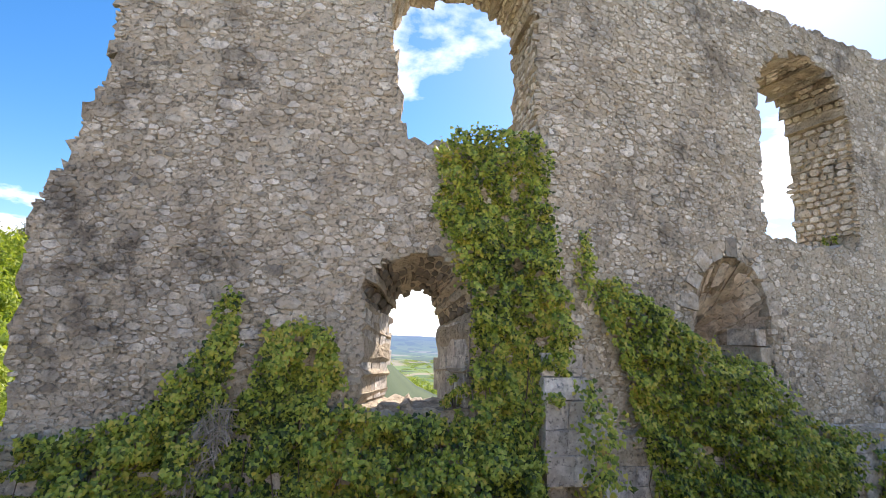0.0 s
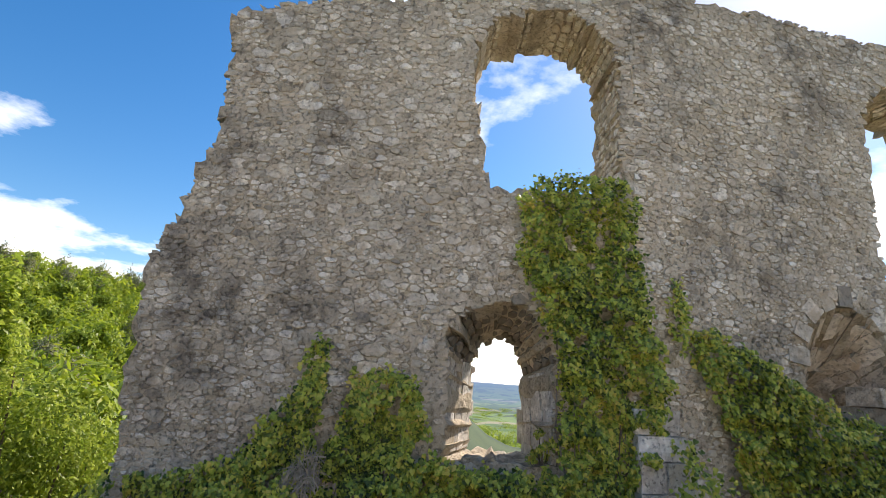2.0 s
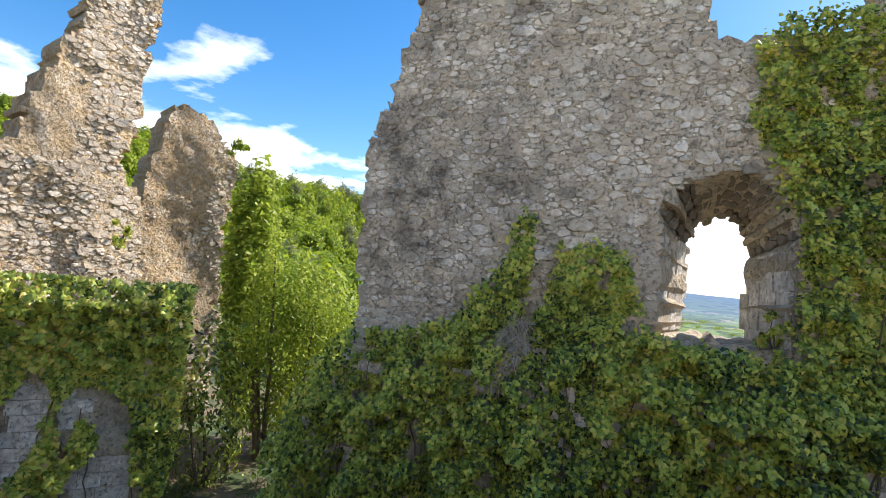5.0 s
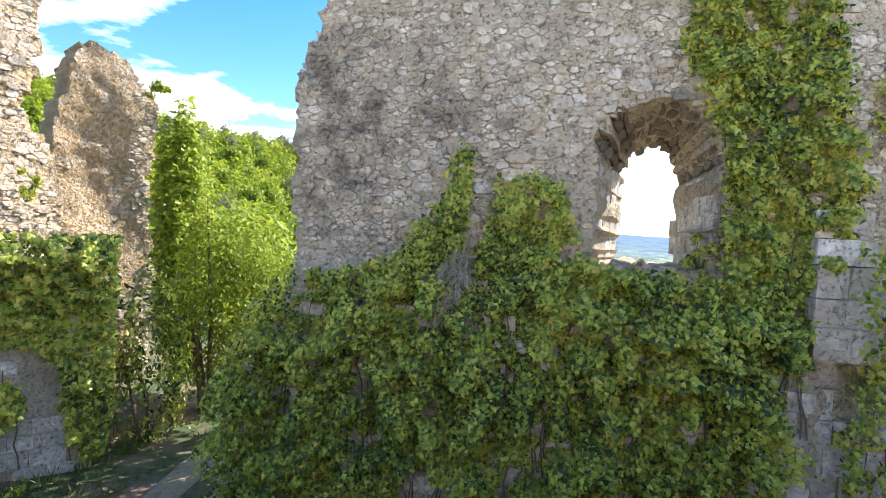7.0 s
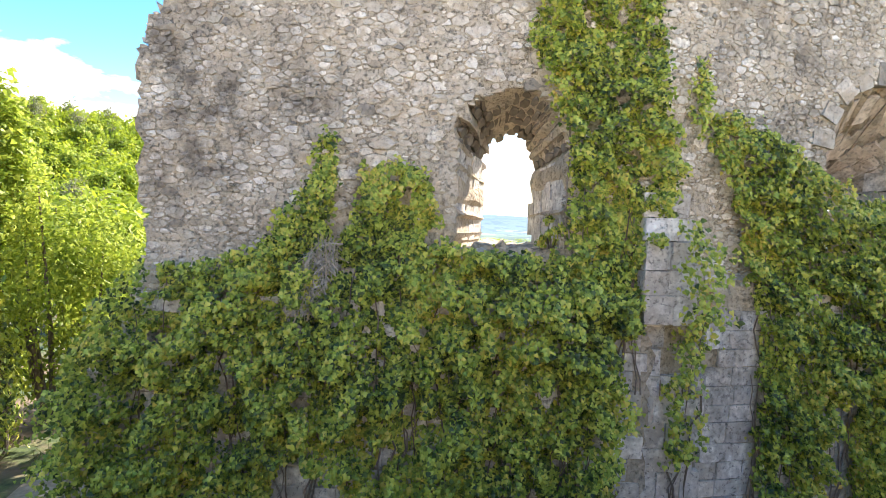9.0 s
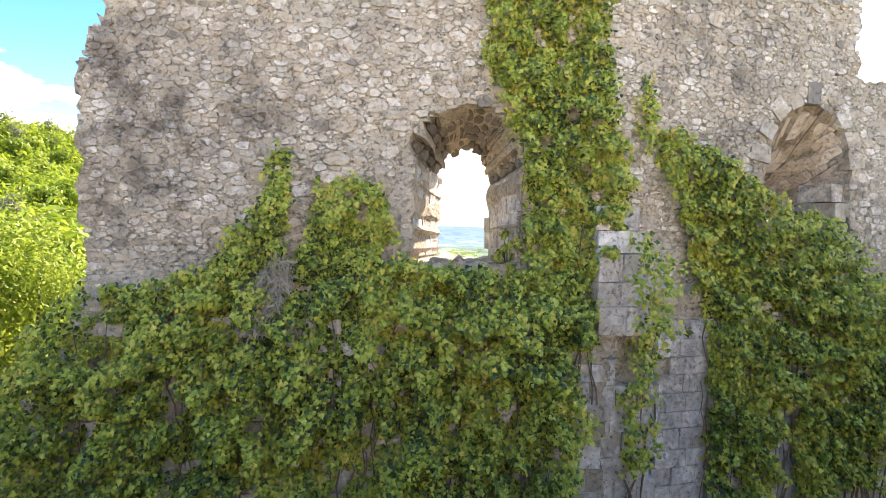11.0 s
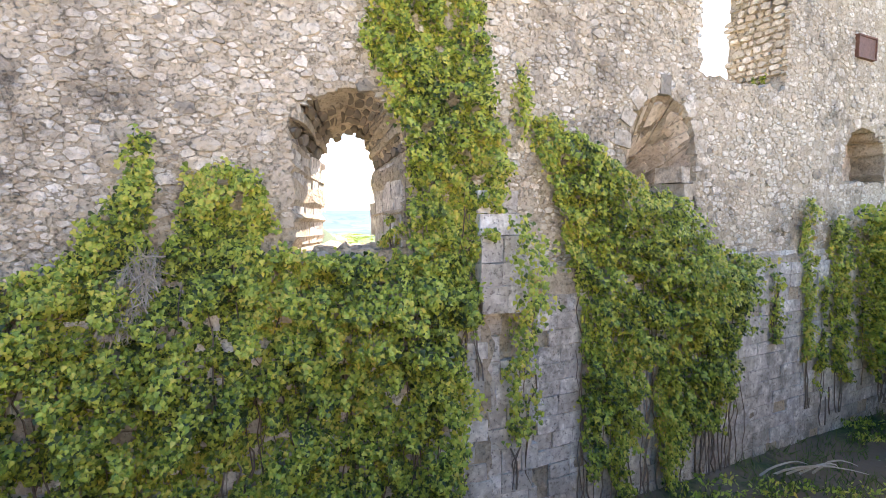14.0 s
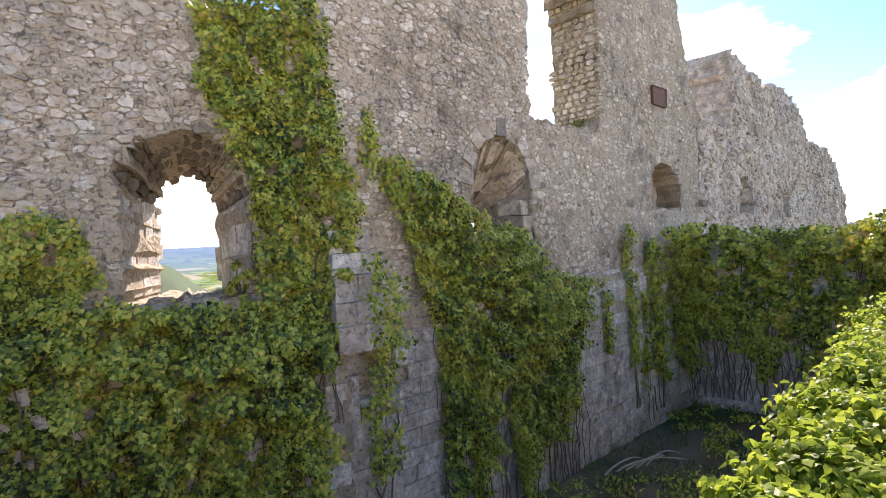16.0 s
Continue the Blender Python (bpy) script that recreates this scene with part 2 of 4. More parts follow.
def warp_of(pairs):
    """Moves the surroundings of each front opening to those of its back opening."""

    def warp(s, z):
        for f, b in pairs:
            cf, wf = (f[0] + f[1]) / 2, (f[1] - f[0]) / 2
            cb, wb = (b[0] + b[1]) / 2, (b[1] - b[0]) / 2
            u = (s - cf) / wf
            v = (z - f[2]) / (f[4] - f[2])
            far = max(abs(u), abs(v * 2 - 1))
            if far < 1.6:
                k = min(1.0, (1.6 - far) / 0.45)
                zz = np.interp(z, [f[2] - 1, f[2], f[3], f[4], f[4] + 1], [f[2] - 1, b[2], b[3], b[4], f[4] + 1])
                return s + k * (cb + u * wb - s), z + k * (zz - z)
        return s, z

    return warp


def skin(s, z, seed, rough):
    """The unevenness of a wall's mortar face."""
    return rough * (wob(s, z, 0.9, seed) + 0.6 * wob(s, z, 3.1, seed + 4))


def ruin_wall(name, face, s_range, z_range, cell, inside, thick, mat, front=lambda s, z: 0.0, warp=lambda s, z: (s, z), seed=1.0, rough=0.04):
    ns, nz = int((s_range[1] - s_range[0]) / cell), int((z_range[1] - z_range[0]) / cell)
    S, Z = s_range[0] + cell * np.arange(ns + 1), z_range[0] + cell * np.arange(nz + 1)
    mask = np.zeros((ns + 2, nz + 2), bool)
    for i in range(ns):
        for j in range(nz):
            mask[i + 1, j + 1] = inside(S[i] + cell / 2, Z[j] + cell / 2)
    r = np.random.default_rng(int(seed * 100))
    verts, faces, rings = [], [], {}
    layers = np.linspace(0, 1, 6)

    def node(i, j):
        if (i, j) not in rings:
            around = mask[i : i + 2, j : j + 2]
            edge = not around.all()
            s, z = S[i], Z[j]
            if edge:
                js, jz = r.normal(0, 0.34 * cell, 2)
                s, z = s + js, z + jz
            d0 = front(s, z) + skin(s, z, seed, rough)
            sb, zb = warp(s, z)
            ids = []
            for f in layers if edge else (0.0, 1.0):
                g = (0.05 + 0.5 * max(0.0, rough - 0.05)) * wob(s * 2 + 7 * f, z * 2 + 3 * f, 2.0, seed) if 0 < f < 1 else 0.0
                verts.append(face.at(s + f * (sb - s) + g, d0 + f * (thick - d0), z + f * (zb - z) + g))
                ids.append(len(verts) - 1)
            rings[i, j] = ids
        return rings[i, j]

    for i in range(ns):
        for j in range(nz):
            if not mask[i + 1, j + 1]:
                continue
            q = [node(i, j), node(i + 1, j), node(i + 1, j + 1), node(i, j + 1)]
            faces.append([a[0] for a in q])
            faces.append([a[-1] for a in q[::-1]])
            for k, (di, dj) in enumerate(((0, -1), (1, 0), (0, 1), (-1, 0))):
                if not mask[i + 1 + di, j + 1 + dj]:
                    a, b = q[k], q[(k + 1) % 4]
                    for m in range(len(layers) - 1):
                        faces.append([b[m], a[m], a[m + 1], b[m + 1]])
    return tagged(mesh_object(name, verts, faces, mat), kind="structure")


def stone_shapes(n, seed, corners=(5, 9), jag=0.24, dome=0.25):
    """Rough flat-faced stones in a unit box: x along, y back, z up; the face lies at y = -0.5."""
    r = np.random.default_rng(seed)
    V, F = [], []
    for _ in range(n):
        c = int(r.integers(*corners))
        a = (np.arange(c) + r.uniform(-0.3, 0.3, c)) / c * 2 * math.pi
        p = r.uniform(2.2, 4.5)
        rad = (np.abs(np.cos(a)) ** p + np.abs(np.sin(a)) ** p) ** (-1 / p) * 0.5 * (1 + r.uniform(-jag, jag * 0.4, c))
        ring = np.stack([rad * np.cos(a), rad * np.sin(a)], 1)
        lay = [(1.02, 0.5), (1.0, -0.26), (0.92, -0.46)]
        v = [np.stack([ring[:, 0] * k, np.full(c, y) + (r.uniform(-0.08, 0.08, c) if i == 2 else 0), ring[:, 1] * k], 1) for i, (k, y) in enumerate(lay)]
        v.append(np.array([[r.uniform(-0.1, 0.1), -0.46 - dome * r.uniform(-0.3, 0.5), r.uniform(-0.1, 0.1)]]))
        f = []
        for k in range(2):
            for i in range(c):
                j = (i + 1) % c
                f.append([k * c + i, k * c + j, (k + 1) * c + j, (k + 1) * c + i])
        f += [[2 * c + i, 2 * c + (i + 1) % c, 3 * c] for i in range(c)]
        V.append(np.concatenate(v))
        F.append(f)
    return V, F


def block_shapes(n, seed):
    """Squared blocks in a unit box with worn arrises."""
    r = np.random.default_rng(seed)
    V, F = [], []
    for _ in range(n):
        base = np.array([(-0.5, -0.5), (0.5, -0.5), (0.5, 0.5), (-0.5, 0.5)])
        v = []
        for k, y in ((1.0, 0.5), (1.0, -0.47), (0.985, -0.5)):
            v.append(np.stack([base[:, 0] * k + r.uniform(-0.025, 0.02, 4), y + r.uniform(-0.03, 0.03, 4) * (y < 0), base[:, 1] * k + r.uniform(-0.03, 0.02, 4)], 1))
        f = [[k * 4 + i, k * 4 + (i + 1) % 4, (k + 1) * 4 + (i + 1) % 4, (k + 1) * 4 + i] for k in range(2) for i in range(4)]
        V.append(np.concatenate(v))
        F.append(f + [[8, 9, 10, 11]])
    return V, F


STONE_V, STONE_F = stone_shapes(28, 3)
BLOCK_V, BLOCK_F = block_shapes(14, 5)


def frame3(x, y, z, w, d, h):
    return np.stack([x * w, y * d, z * h], 1)


def clip_cell(poly, ux, uy, t):
    """The part of a convex polygon with ux * x + uy * y <= t."""
    out, n = [], len(poly)
    for k in range(n):
        (ax, ay), (bx, by) = poly[k], poly[(k + 1) % n]
        da, db = ax * ux + ay * uy - t, bx * ux + by * uy - t
        if da <= 0:
            out.append((ax, ay))
        if (da < 0 < db) or (db < 0 < da):
            f = da / (da - db)
            out.append((ax + f * (bx - ax), ay + f * (by - ay)))
    return out


def rubble(face, s_range, z_range, inside, front, under, size=(0.20, 0.118), skip=0.06, proud=(-0.002, 0.013), seed=1):
    """Random rubble: big stones thrown first, smaller ones packed between, each cut to its neighbours: rows of (vertices, faces, s, z)."""
    r = np.random.default_rng(seed)
    R, tall = size[0] * 0.53, 1.8
    u0, u1, v0, v1 = s_range[0], s_range[1], z_range[0] * tall, z_range[1] * tall
    area = (u1 - u0) * (v1 - v0)
    most = int(area / (R * R)) + 200
    X, Q, n = np.zeros((most, 2)), np.zeros(most), 0
    for mult, share, zone in ((1.9, 0.10, 0.12), (1.35, 0.45, -0.05), (0.95, 1.0, -0.5), (0.66, 1.5, -9), (0.45, 1.5, -9), (0.30, 0.9, -9)):
        for _ in range(int(area / (math.pi * (mult * R) ** 2) * share)):
            q = mult * R * r.uniform(0.85, 1.2)
            u, v = r.uniform(u0, u1), r.uniform(v0, v1)
            if mult > 0.9:
                step = 2.6 * R
                v = (round((v + 0.25 * math.sin(u * 0.9 + seed)) / step) + r.normal(0, 0.16)) * step - 0.25 * math.sin(u * 0.9 + seed)
            if n >= most or wob(u, v / tall, 0.7, seed + 5) < zone or not inside(u, v / tall):
                continue
            if n:
                d2 = (X[:n, 0] - u) ** 2 + (X[:n, 1] - v) ** 2
                if (d2 < (0.90 * (Q[:n] + q)) ** 2).any():
                    continue
            X[n], Q[n] = (u, v), q
            n += 1
    X, Q = X[:n], Q[:n]
    out = []
    for i in range(n):
        if r.random() < skip:
            continue
        q, D = Q[i], X - X[i]
        d2 = (D ** 2).sum(1)
        near = np.argsort(d2)[1:15] if n < 40 else np.argpartition(d2, 15)[:16]
        b = 1.18 * q
        P = [(a * b * r.uniform(0.8, 1.25), c * b * r.uniform(0.75, 1.15)) for a, c in ((-1, -1), (1, -1), (1, 1), (-1, 1))]
        gap = r.uniform(0.003, 0.022)
        for k in near:
            if k == i or d2[k] > (q + Q[k] + 1.2 * R) ** 2:
                continue
            d = math.sqrt(d2[k])
            P = clip_cell(P, D[k, 0] / d, D[k, 1] / d, (d2[k] + q * q - Q[k] ** 2) / (2 * d) - gap)
            if len(P) < 3:
                break
        if len(P) < 3:
            continue
        P = np.array(P)
        keep = np.hypot(*(P - np.roll(P, 1, 0)).T) > 0.12 * q
        if keep.sum() < 4:
            continue
        P = P[keep] * np.array([1, 1 / tall])
        if q > 0.9 * R:
            c = r.uniform(0.04, 0.12, (len(P), 1))
            nx = np.roll(P, -1, 0)
            P = np.stack([P + c * (nx - P), nx - c * (nx - P)], 1).reshape(-1, 2)
        P *= 1 + r.normal(0, 0.07, (len(P), 1))
        sc, zc = X[i, 0], X[i, 1] / tall
        for _ in range(3):
            if all(inside(sc + 0.62 * a, zc + 0.62 * c) for a, c in P):
                break
            P = P * 0.7
        else:
            continue
        m = len(P)
        base = front(sc, zc) + skin(sc, zc, *under)
        out_d = r.uniform(*proud) * (2.2 if r.random() < 0.14 else 1.0)
        ta, tb = r.normal(0, 0.06, 2)
        V = []
        for f, d, tilt in ((1.03, 0.07, 0), (1.0, 0.004, 0), (r.uniform(0.90, 0.97), -out_d, 1)):
            w = P * f
            V.append(face.at(sc + w[:, 0], base + d + tilt * (ta * w[:, 0] + tb * w[:, 1] + r.uniform(-0.005, 0.005, m)), zc + w[:, 1]))
        k = r.uniform(-0.25, 0.25, 2) * q
        V.append(face.at([sc + k[0]], [base - out_d - r.uniform(-0.004, 0.012)], [zc + k[1] / tall]))
        F = [[e * m + a, e * m + (a + 1) % m, (e + 1) * m + (a + 1) % m, (e + 1) * m + a] for e in range(2) for a in range(m)]
        F += [[2 * m + a, 2 * m + (a + 1) % m, 3 * m] for a in range(m)]
        out.append((np.concatenate(V), F, sc, zc))
    return out


def set_stones(parent, stones, mat, pick, limit=290):
    """The picked stones as objects of their own, the others joined."""
    single, V, L, T, off = 0, [], [], [], 0
    for v, f, s, z in stones:
        if single < limit and pick(s, z):
            c = v.mean(0)
            ob = mesh_object("stone", v - c, f, mat, parent)
            ob.location = c
            single += 1
            continue
        V.append(v)
        L.append(np.concatenate([np.array(q) for q in f]) + off)
        T += [len(q) for q in f]
        off += len(v)
    if V:
        T = np.array(T)
        tagged(soup("rubble", np.concatenate(V), np.concatenate(L), np.r_[0, np.cumsum(T)[:-1]], T, mat, parent), kind="stuff")


def reveal_stones(face, line, out_sign, thick, warp, seed, course=(0.11, 0.2), width=(0.14, 0.34), depth=0.08, skip=0.06):
    """Stones on the inner sides of an opening: along its outline, and through the wall."""
    r = np.random.default_rng(seed)
    pts = np.array(line)
    seg = np.r_[0, np.cumsum(np.hypot(*np.diff(pts, axis=0).T))]
    out, l = [], 0.05
    while l < seg[-1] - 0.05:
        h, d = r.uniform(*course), 0.07
        while d < thick - 0.1:
            w = r.uniform(*width)
            lc, dc = l + h / 2, d + w / 2

            def at(a, b):
                s, z = np.interp(a, seg, pts[:, 0]), np.interp(a, seg, pts[:, 1])
                sb, zb = warp(s, z)
                f = b / thick
                return face.at(s + f * (sb - s), b, z + f * (zb - z))

            p = at(lc, dc)
            u = at(lc + 0.08, dc) - at(lc - 0.08, dc)
            x = at(lc, dc + 0.08) - at(lc, dc - 0.08)
            u, x = u / (np.linalg.norm(u) + 1e-9), x / (np.linalg.norm(x) + 1e-9)
            y = np.cross(u, x) * out_sign
            if r.random() > skip:
                out.append((int(r.integers(28)), frame3(x, y, u, w - 0.02, depth, h - 0.015), p + y * (depth / 2 - 0.004 - r.uniform(-0.012, 0.015)), 0, 0))
            d += w
        l += h
    return out


def lay(parent, rows, shapes, mat, piece, rest, pick, limit=290):
    """The picked pieces as objects of their own on shared meshes, all others joined."""
    V, F = shapes
    meshes = {}
    single, joined = [], []
    for row in rows:
        row = (row[0] % len(V), *row[1:])
        (single if len(single) < limit and pick(row[3], row[4]) else joined).append(row)
    for k, turn, p, *_ in single:
        if k not in meshes:
            me = bpy.data.meshes.new(piece)
            me.from_pydata([tuple(v) for v in V[k]], [], F[k])
            me.materials.append(mat)
            meshes[k] = me
        ob = new(piece, meshes[k])
        m = Matrix.Identity(4)
        for i in range(3):
            for j in range(3):
                m[i][j] = turn[i, j]
            m[i][3] = p[i]
        ob.parent = parent
        ob.matrix_basis = m
    if joined:
        tagged(repeat_mesh(rest, V, F, [(k, t, p) for k, t, p, *_ in joined], mat, parent), kind="stuff")


def in_poly(poly):
    P = np.array(poly, float)

    def test(s, z):
        inside, j = False, len(P) - 1
        for i in range(len(P)):
            (x1, y1), (x2, y2) = P[i], P[j]
            if (y1 > z) != (y2 > z) and s < (x2 - x1) * (z - y1) / (y2 - y1) + x1:
                inside = not inside
            j = i
        return inside

    return test


# a lobed ivy leaf, tip at -z, face to -y, folded a little on its midrib
LEAF = np.array([(0, 0.0, 0.36), (0.34, 0.06, 0.44), (0.50, 0.10, 0.12), (0.26, 0.05, -0.24), (0.0, 0.06, -0.68), (-0.26, 0.05, -0.24), (-0.50, 0.10, 0.12), (-0.34, 0.06, 0.44), (0, -0.05, 0.05)])
LEAF_F = [[8, (k + 1) % 8, k] for k in range(8)]
OVAL = np.array([(0, 0, 0.5), (0.26, 0.05, 0.12), (0.2, 0.04, -0.25), (0, 0, -0.55), (-0.2, 0.04, -0.25), (-0.26, 0.05, 0.12)])
OVAL_F = [[0, 3, 2, 1], [0, 5, 4, 3]]


def leaves(name, place, out, size, mat, parent=None, shape=(LEAF, LEAF_F), spread=0.75, droop=0.65, seed=1):
    """Leaves at the given places, facing about along out, tips hanging."""
    r = np.random.default_rng(seed)
    n = len(place)
    nrm = out + r.normal(0, spread, (n, 3)) + np.array([0, 0, droop])
    nrm /= np.linalg.norm(nrm, axis=1, keepdims=True)
    tip = np.array([0, 0, -1.0]) + r.normal(0, 0.55, (n, 3))
    tip -= nrm * (tip * nrm).sum(1, keepdims=True)
    tip /= np.linalg.norm(tip, axis=1, keepdims=True) + 1e-9
    side = np.cross(tip, nrm)
    sz = size * r.uniform(0.55, 1.4, (n, 1, 1))
    base, faces = shape
    local = base[None] * np.array([1, 1, 1.0])
    V = (local[..., 0:1] * side[:, None] - local[..., 1:2] * nrm[:, None] - local[..., 2:3] * tip[:, None]) * sz + place[:, None]
    c, flat = len(base), np.concatenate([np.array(f) for f in faces])
    L = (flat[None] + (np.arange(n) * c)[:, None]).ravel()
    T = np.tile([len(f) for f in faces], n)
    return soup(name, V.reshape(-1, 3), L, np.r_[0, np.cumsum(T)[:-1]], T, mat, parent)


def ivy(name, face, region, box, density, size, bulge, label, seed, bare=-0.34, mat=None, stems=0, edge=0.12, front=lambda s, z: 0.0):
    """An ivy plant on a wall: leaves in an uneven layer over its region, and woody stems."""
    r = np.random.default_rng(seed)
    s0, s1, z0, z1 = box
    n = int((s1 - s0) * (z1 - z0) * density)
    S, Z = r.uniform(s0, s1, n), r.uniform(z0, z1, n)
    keep, deep = [], []
    for s, z in zip(S, Z):
        js, jz = edge * wob(s, z, 2.3, seed), edge * wob(s, z, 2.3, seed + 9)
        w = wob(s, z * 0.4, 1.1, seed + 3) + 0.5 * wob(s, z * 0.6, 2.6, seed + 5) - 0.95 * max(0.0, 1.7 - (z - z0)) / 1.7 * (z1 - z0 > 3)
        keep.append(region(s + js + r.normal(0, 0.04), z + jz + r.normal(0, 0.04)) and w > bare - 0.10 and wob(s, z, 5.5, seed + 11) > -0.5)
        deep.append(bulge(s, z) * (0.85 + 0.8 * wob(s, z, 1.6, seed + 2) + 1.7 * wob(s, z, 4.2, seed + 6)) * r.uniform(0.3, 1.1))
    keep, deep = np.array(keep), np.array(deep)
    base = np.array([front(s, z) for s, z in zip(S, Z)])
    P = face.at(S, base - 0.04 - deep, Z)[keep]
    plant = tagged(new(name), label, "ivy")
    leaves("foliage", P, -face.back, size, mat or M_IVY, plant, spread=0.52, droop=0.50, seed=seed)
    for k in range(stems):
        V, F = [], []
        s = r.uniform(s0, s1)
        z, top = z0, z0 + r.uniform(0.35, 0.8) * (z1 - z0)
        rad, prev = r.uniform(0.008, 0.02), None
        while z < top:
            s += r.normal(0, 0.05)
            if not region(s, max(z, z0 + 0.6 * (z1 - z0))):
                break
            c = face.at(s, front(s, z) - 0.05 - bulge(s, z) * 0.12 - (0.02 if k % 2 else 0.0), z)
            i = len(V)
            for a in range(5):
                V.append(c + rad * (math.cos(a * 1.257) * face.along + math.sin(a * 1.257) * face.back))
            if prev is not None:
                F += [[prev + a, prev + (a + 1) % 5, i + (a + 1) % 5, i + a] for a in range(5)]
            prev = i
            z += 0.22
            rad *= 0.97
        if F:
            mesh_object("stem", V, F, M_STEM, plant)
    return plant


def bush(name, centre, radii, n, size, mat, label, seed, shape=(OVAL, OVAL_F), category="shrub", stems=5):
    """A shrub: stems fanning out from the ground and clumps of leaves with gaps."""
    r = np.random.default_rng(seed)
    c, rad = np.array(centre, float), np.array(radii, float)
    k = max(8, n // 60)
    d = r.normal(0, 1, (k, 3))
    d /= np.linalg.norm(d, axis=1, keepdims=True)
    heart = d * r.uniform(0.25, 0.9, (k, 1)) ** 0.6
    pick = r.integers(k, size=n)
    off = r.normal(0, 0.12, (n, 3))
    local = heart[pick] + off
    P = c + local * rad
    out = local / (np.linalg.norm(local, axis=1, keepdims=True) + 1e-6)
    thing = tagged(new(name), label, category)
    leaves("foliage", P, out * 0.7, size, mat, thing, shape, 0.6, 0.4, seed)
    for i in range(stems):
        tip = c + heart[i] * rad * 0.9
        foot = c + np.array([r.uniform(-0.2, 0.2) * rad[0], r.uniform(-0.2, 0.2) * rad[1], -rad[2] * 1.02])
        mid = (foot + tip) / 2 + r.normal(0, 0.1, 3) * rad
        V, F = [], []
        for a, (p, w) in enumerate(((foot, 1.0), (mid, 0.7), (tip, 0.2))):
            for b in range(6):
                V.append(p + w * 0.025 * max(rad[2], 0.6) * np.array([math.cos(b * 1.047), math.sin(b * 1.047), 0]))
        F = [[a * 6 + b, a * 6 + (b + 1) % 6, a * 6 + 6 + (b + 1) % 6, a * 6 + 6 + b] for a in range(2) for b in range(6)]
        mesh_object("stem", V, F, M_BARK, thing)
    return thing


# ---------------------------------------------------------------- ground
GROUND = -0.72
AZ_KEYS = [-180, -120, -63, -51, -41, -31, -15, 0.5, 2.5, 5, 9, 25, 70, 110, 180]
EL_KEYS = [5, 8, 8.7, 8.8, 6.8, 5.6, 2.6, -1.2, -2.6, -6.5, -8, -8, -6, -2, 5]


def ground_height(x, y):
    rr = math.hypot(x, y)
    az = math.degrees(math.atan2(x, y))
    el = float(np.interp(az, AZ_KEYS, EL_KEYS))
    hill = 4.5 + 230 * math.tan(radians(el))
    near = GROUND
    if rr < 24:
        h = near
    elif rr < 230:
        k = (rr - 24) / 206
        dip = -14 * math.sin(math.pi * min(1, k * 1.15)) if az < 20 else -22 * math.sin(math.pi * k)
        h = near + (hill - near) * k ** 1.2 + dip
    elif rr < 900:
        k = (rr - 230) / 670
        h = hill + (-95 - hill) * (3 * k * k - 2 * k ** 3) if el < 3 else hill - 60 * k
    elif rr < 3300:
        h = -95 if el < 3 else hill - 60
    else:
        k = min(1.0, (rr - 3300) / 1100)
        low = -95 if el < 3 else hill - 60
        h = low + (4.0 + 12 * wob(az * 0.06, 3.0, 1.0, 2.0) - low) * (3 * k * k - 2 * k ** 3)
    h += wob(x, y, 0.02, 3.0) * min(6.0, max(0.0, (rr - 25) * 0.05)) + 0.06 * wob(x, y, 0.5, 5.0) + 0.03 * wob(x, y, 1.9, 6.0)
    return h


rad_steps = np.r_[0.01, np.arange(0.6, 24, 0.6), 24 * 1.09 ** np.arange(0, 62)]
rad_steps = rad_steps[rad_steps < 4700]
N_AZ = 180
gv, gf = [], []
for rr in rad_steps:
    for k in range(N_AZ):
        a = 2 * math.pi * k / N_AZ
        gx, gy = rr * math.sin(a), rr * math.cos(a)
        gv.append((gx, gy, ground_height(gx, gy)))
for i in range(len(rad_steps) - 1):
    for k in range(N_AZ):
        k2 = (k + 1) % N_AZ
        gf.append([i * N_AZ + k, i * N_AZ + k2, (i + 1) * N_AZ + k2, (i + 1) * N_AZ + k])

M_GROUND = bpy.data.materials.new("grass_and_fields")
M_GROUND.use_nodes = True
n_, l_ = M_GROUND.node_tree.nodes, M_GROUND.node_tree.links


def gnode(kind, **kw):
    x = n_.new(kind)
    for k, v in kw.items():
        x.inputs[k].default_value = v
    return x


def gmix(a, b, f):
    x = n_.new("ShaderNodeMix")
    x.data_type = "RGBA"
    for sock, v in ((6, a), (7, b), (0, f)):
        if isinstance(v, tuple):
            x.inputs[sock].default_value = (*v, 1)
        elif isinstance(v, float):
            x.inputs[sock].default_value = v
        else:
            l_.new(v, x.inputs[sock])
    return x.outputs[2]


def grange(sock, a, b, c=0.0, d=1.0):
    x = gnode("ShaderNodeMapRange", **{"From Min": a, "From Max": b, "To Min": c, "To Max": d})
    l_.new(sock, x.inputs["Value"])
    return x.outputs[0]


g_tc = n_.new("ShaderNodeTexCoord")


def gtex(kind, **kw):
    x = gnode(kind, **kw)
    l_.new(g_tc.outputs["Object"], x.inputs["Vector"])
    return x


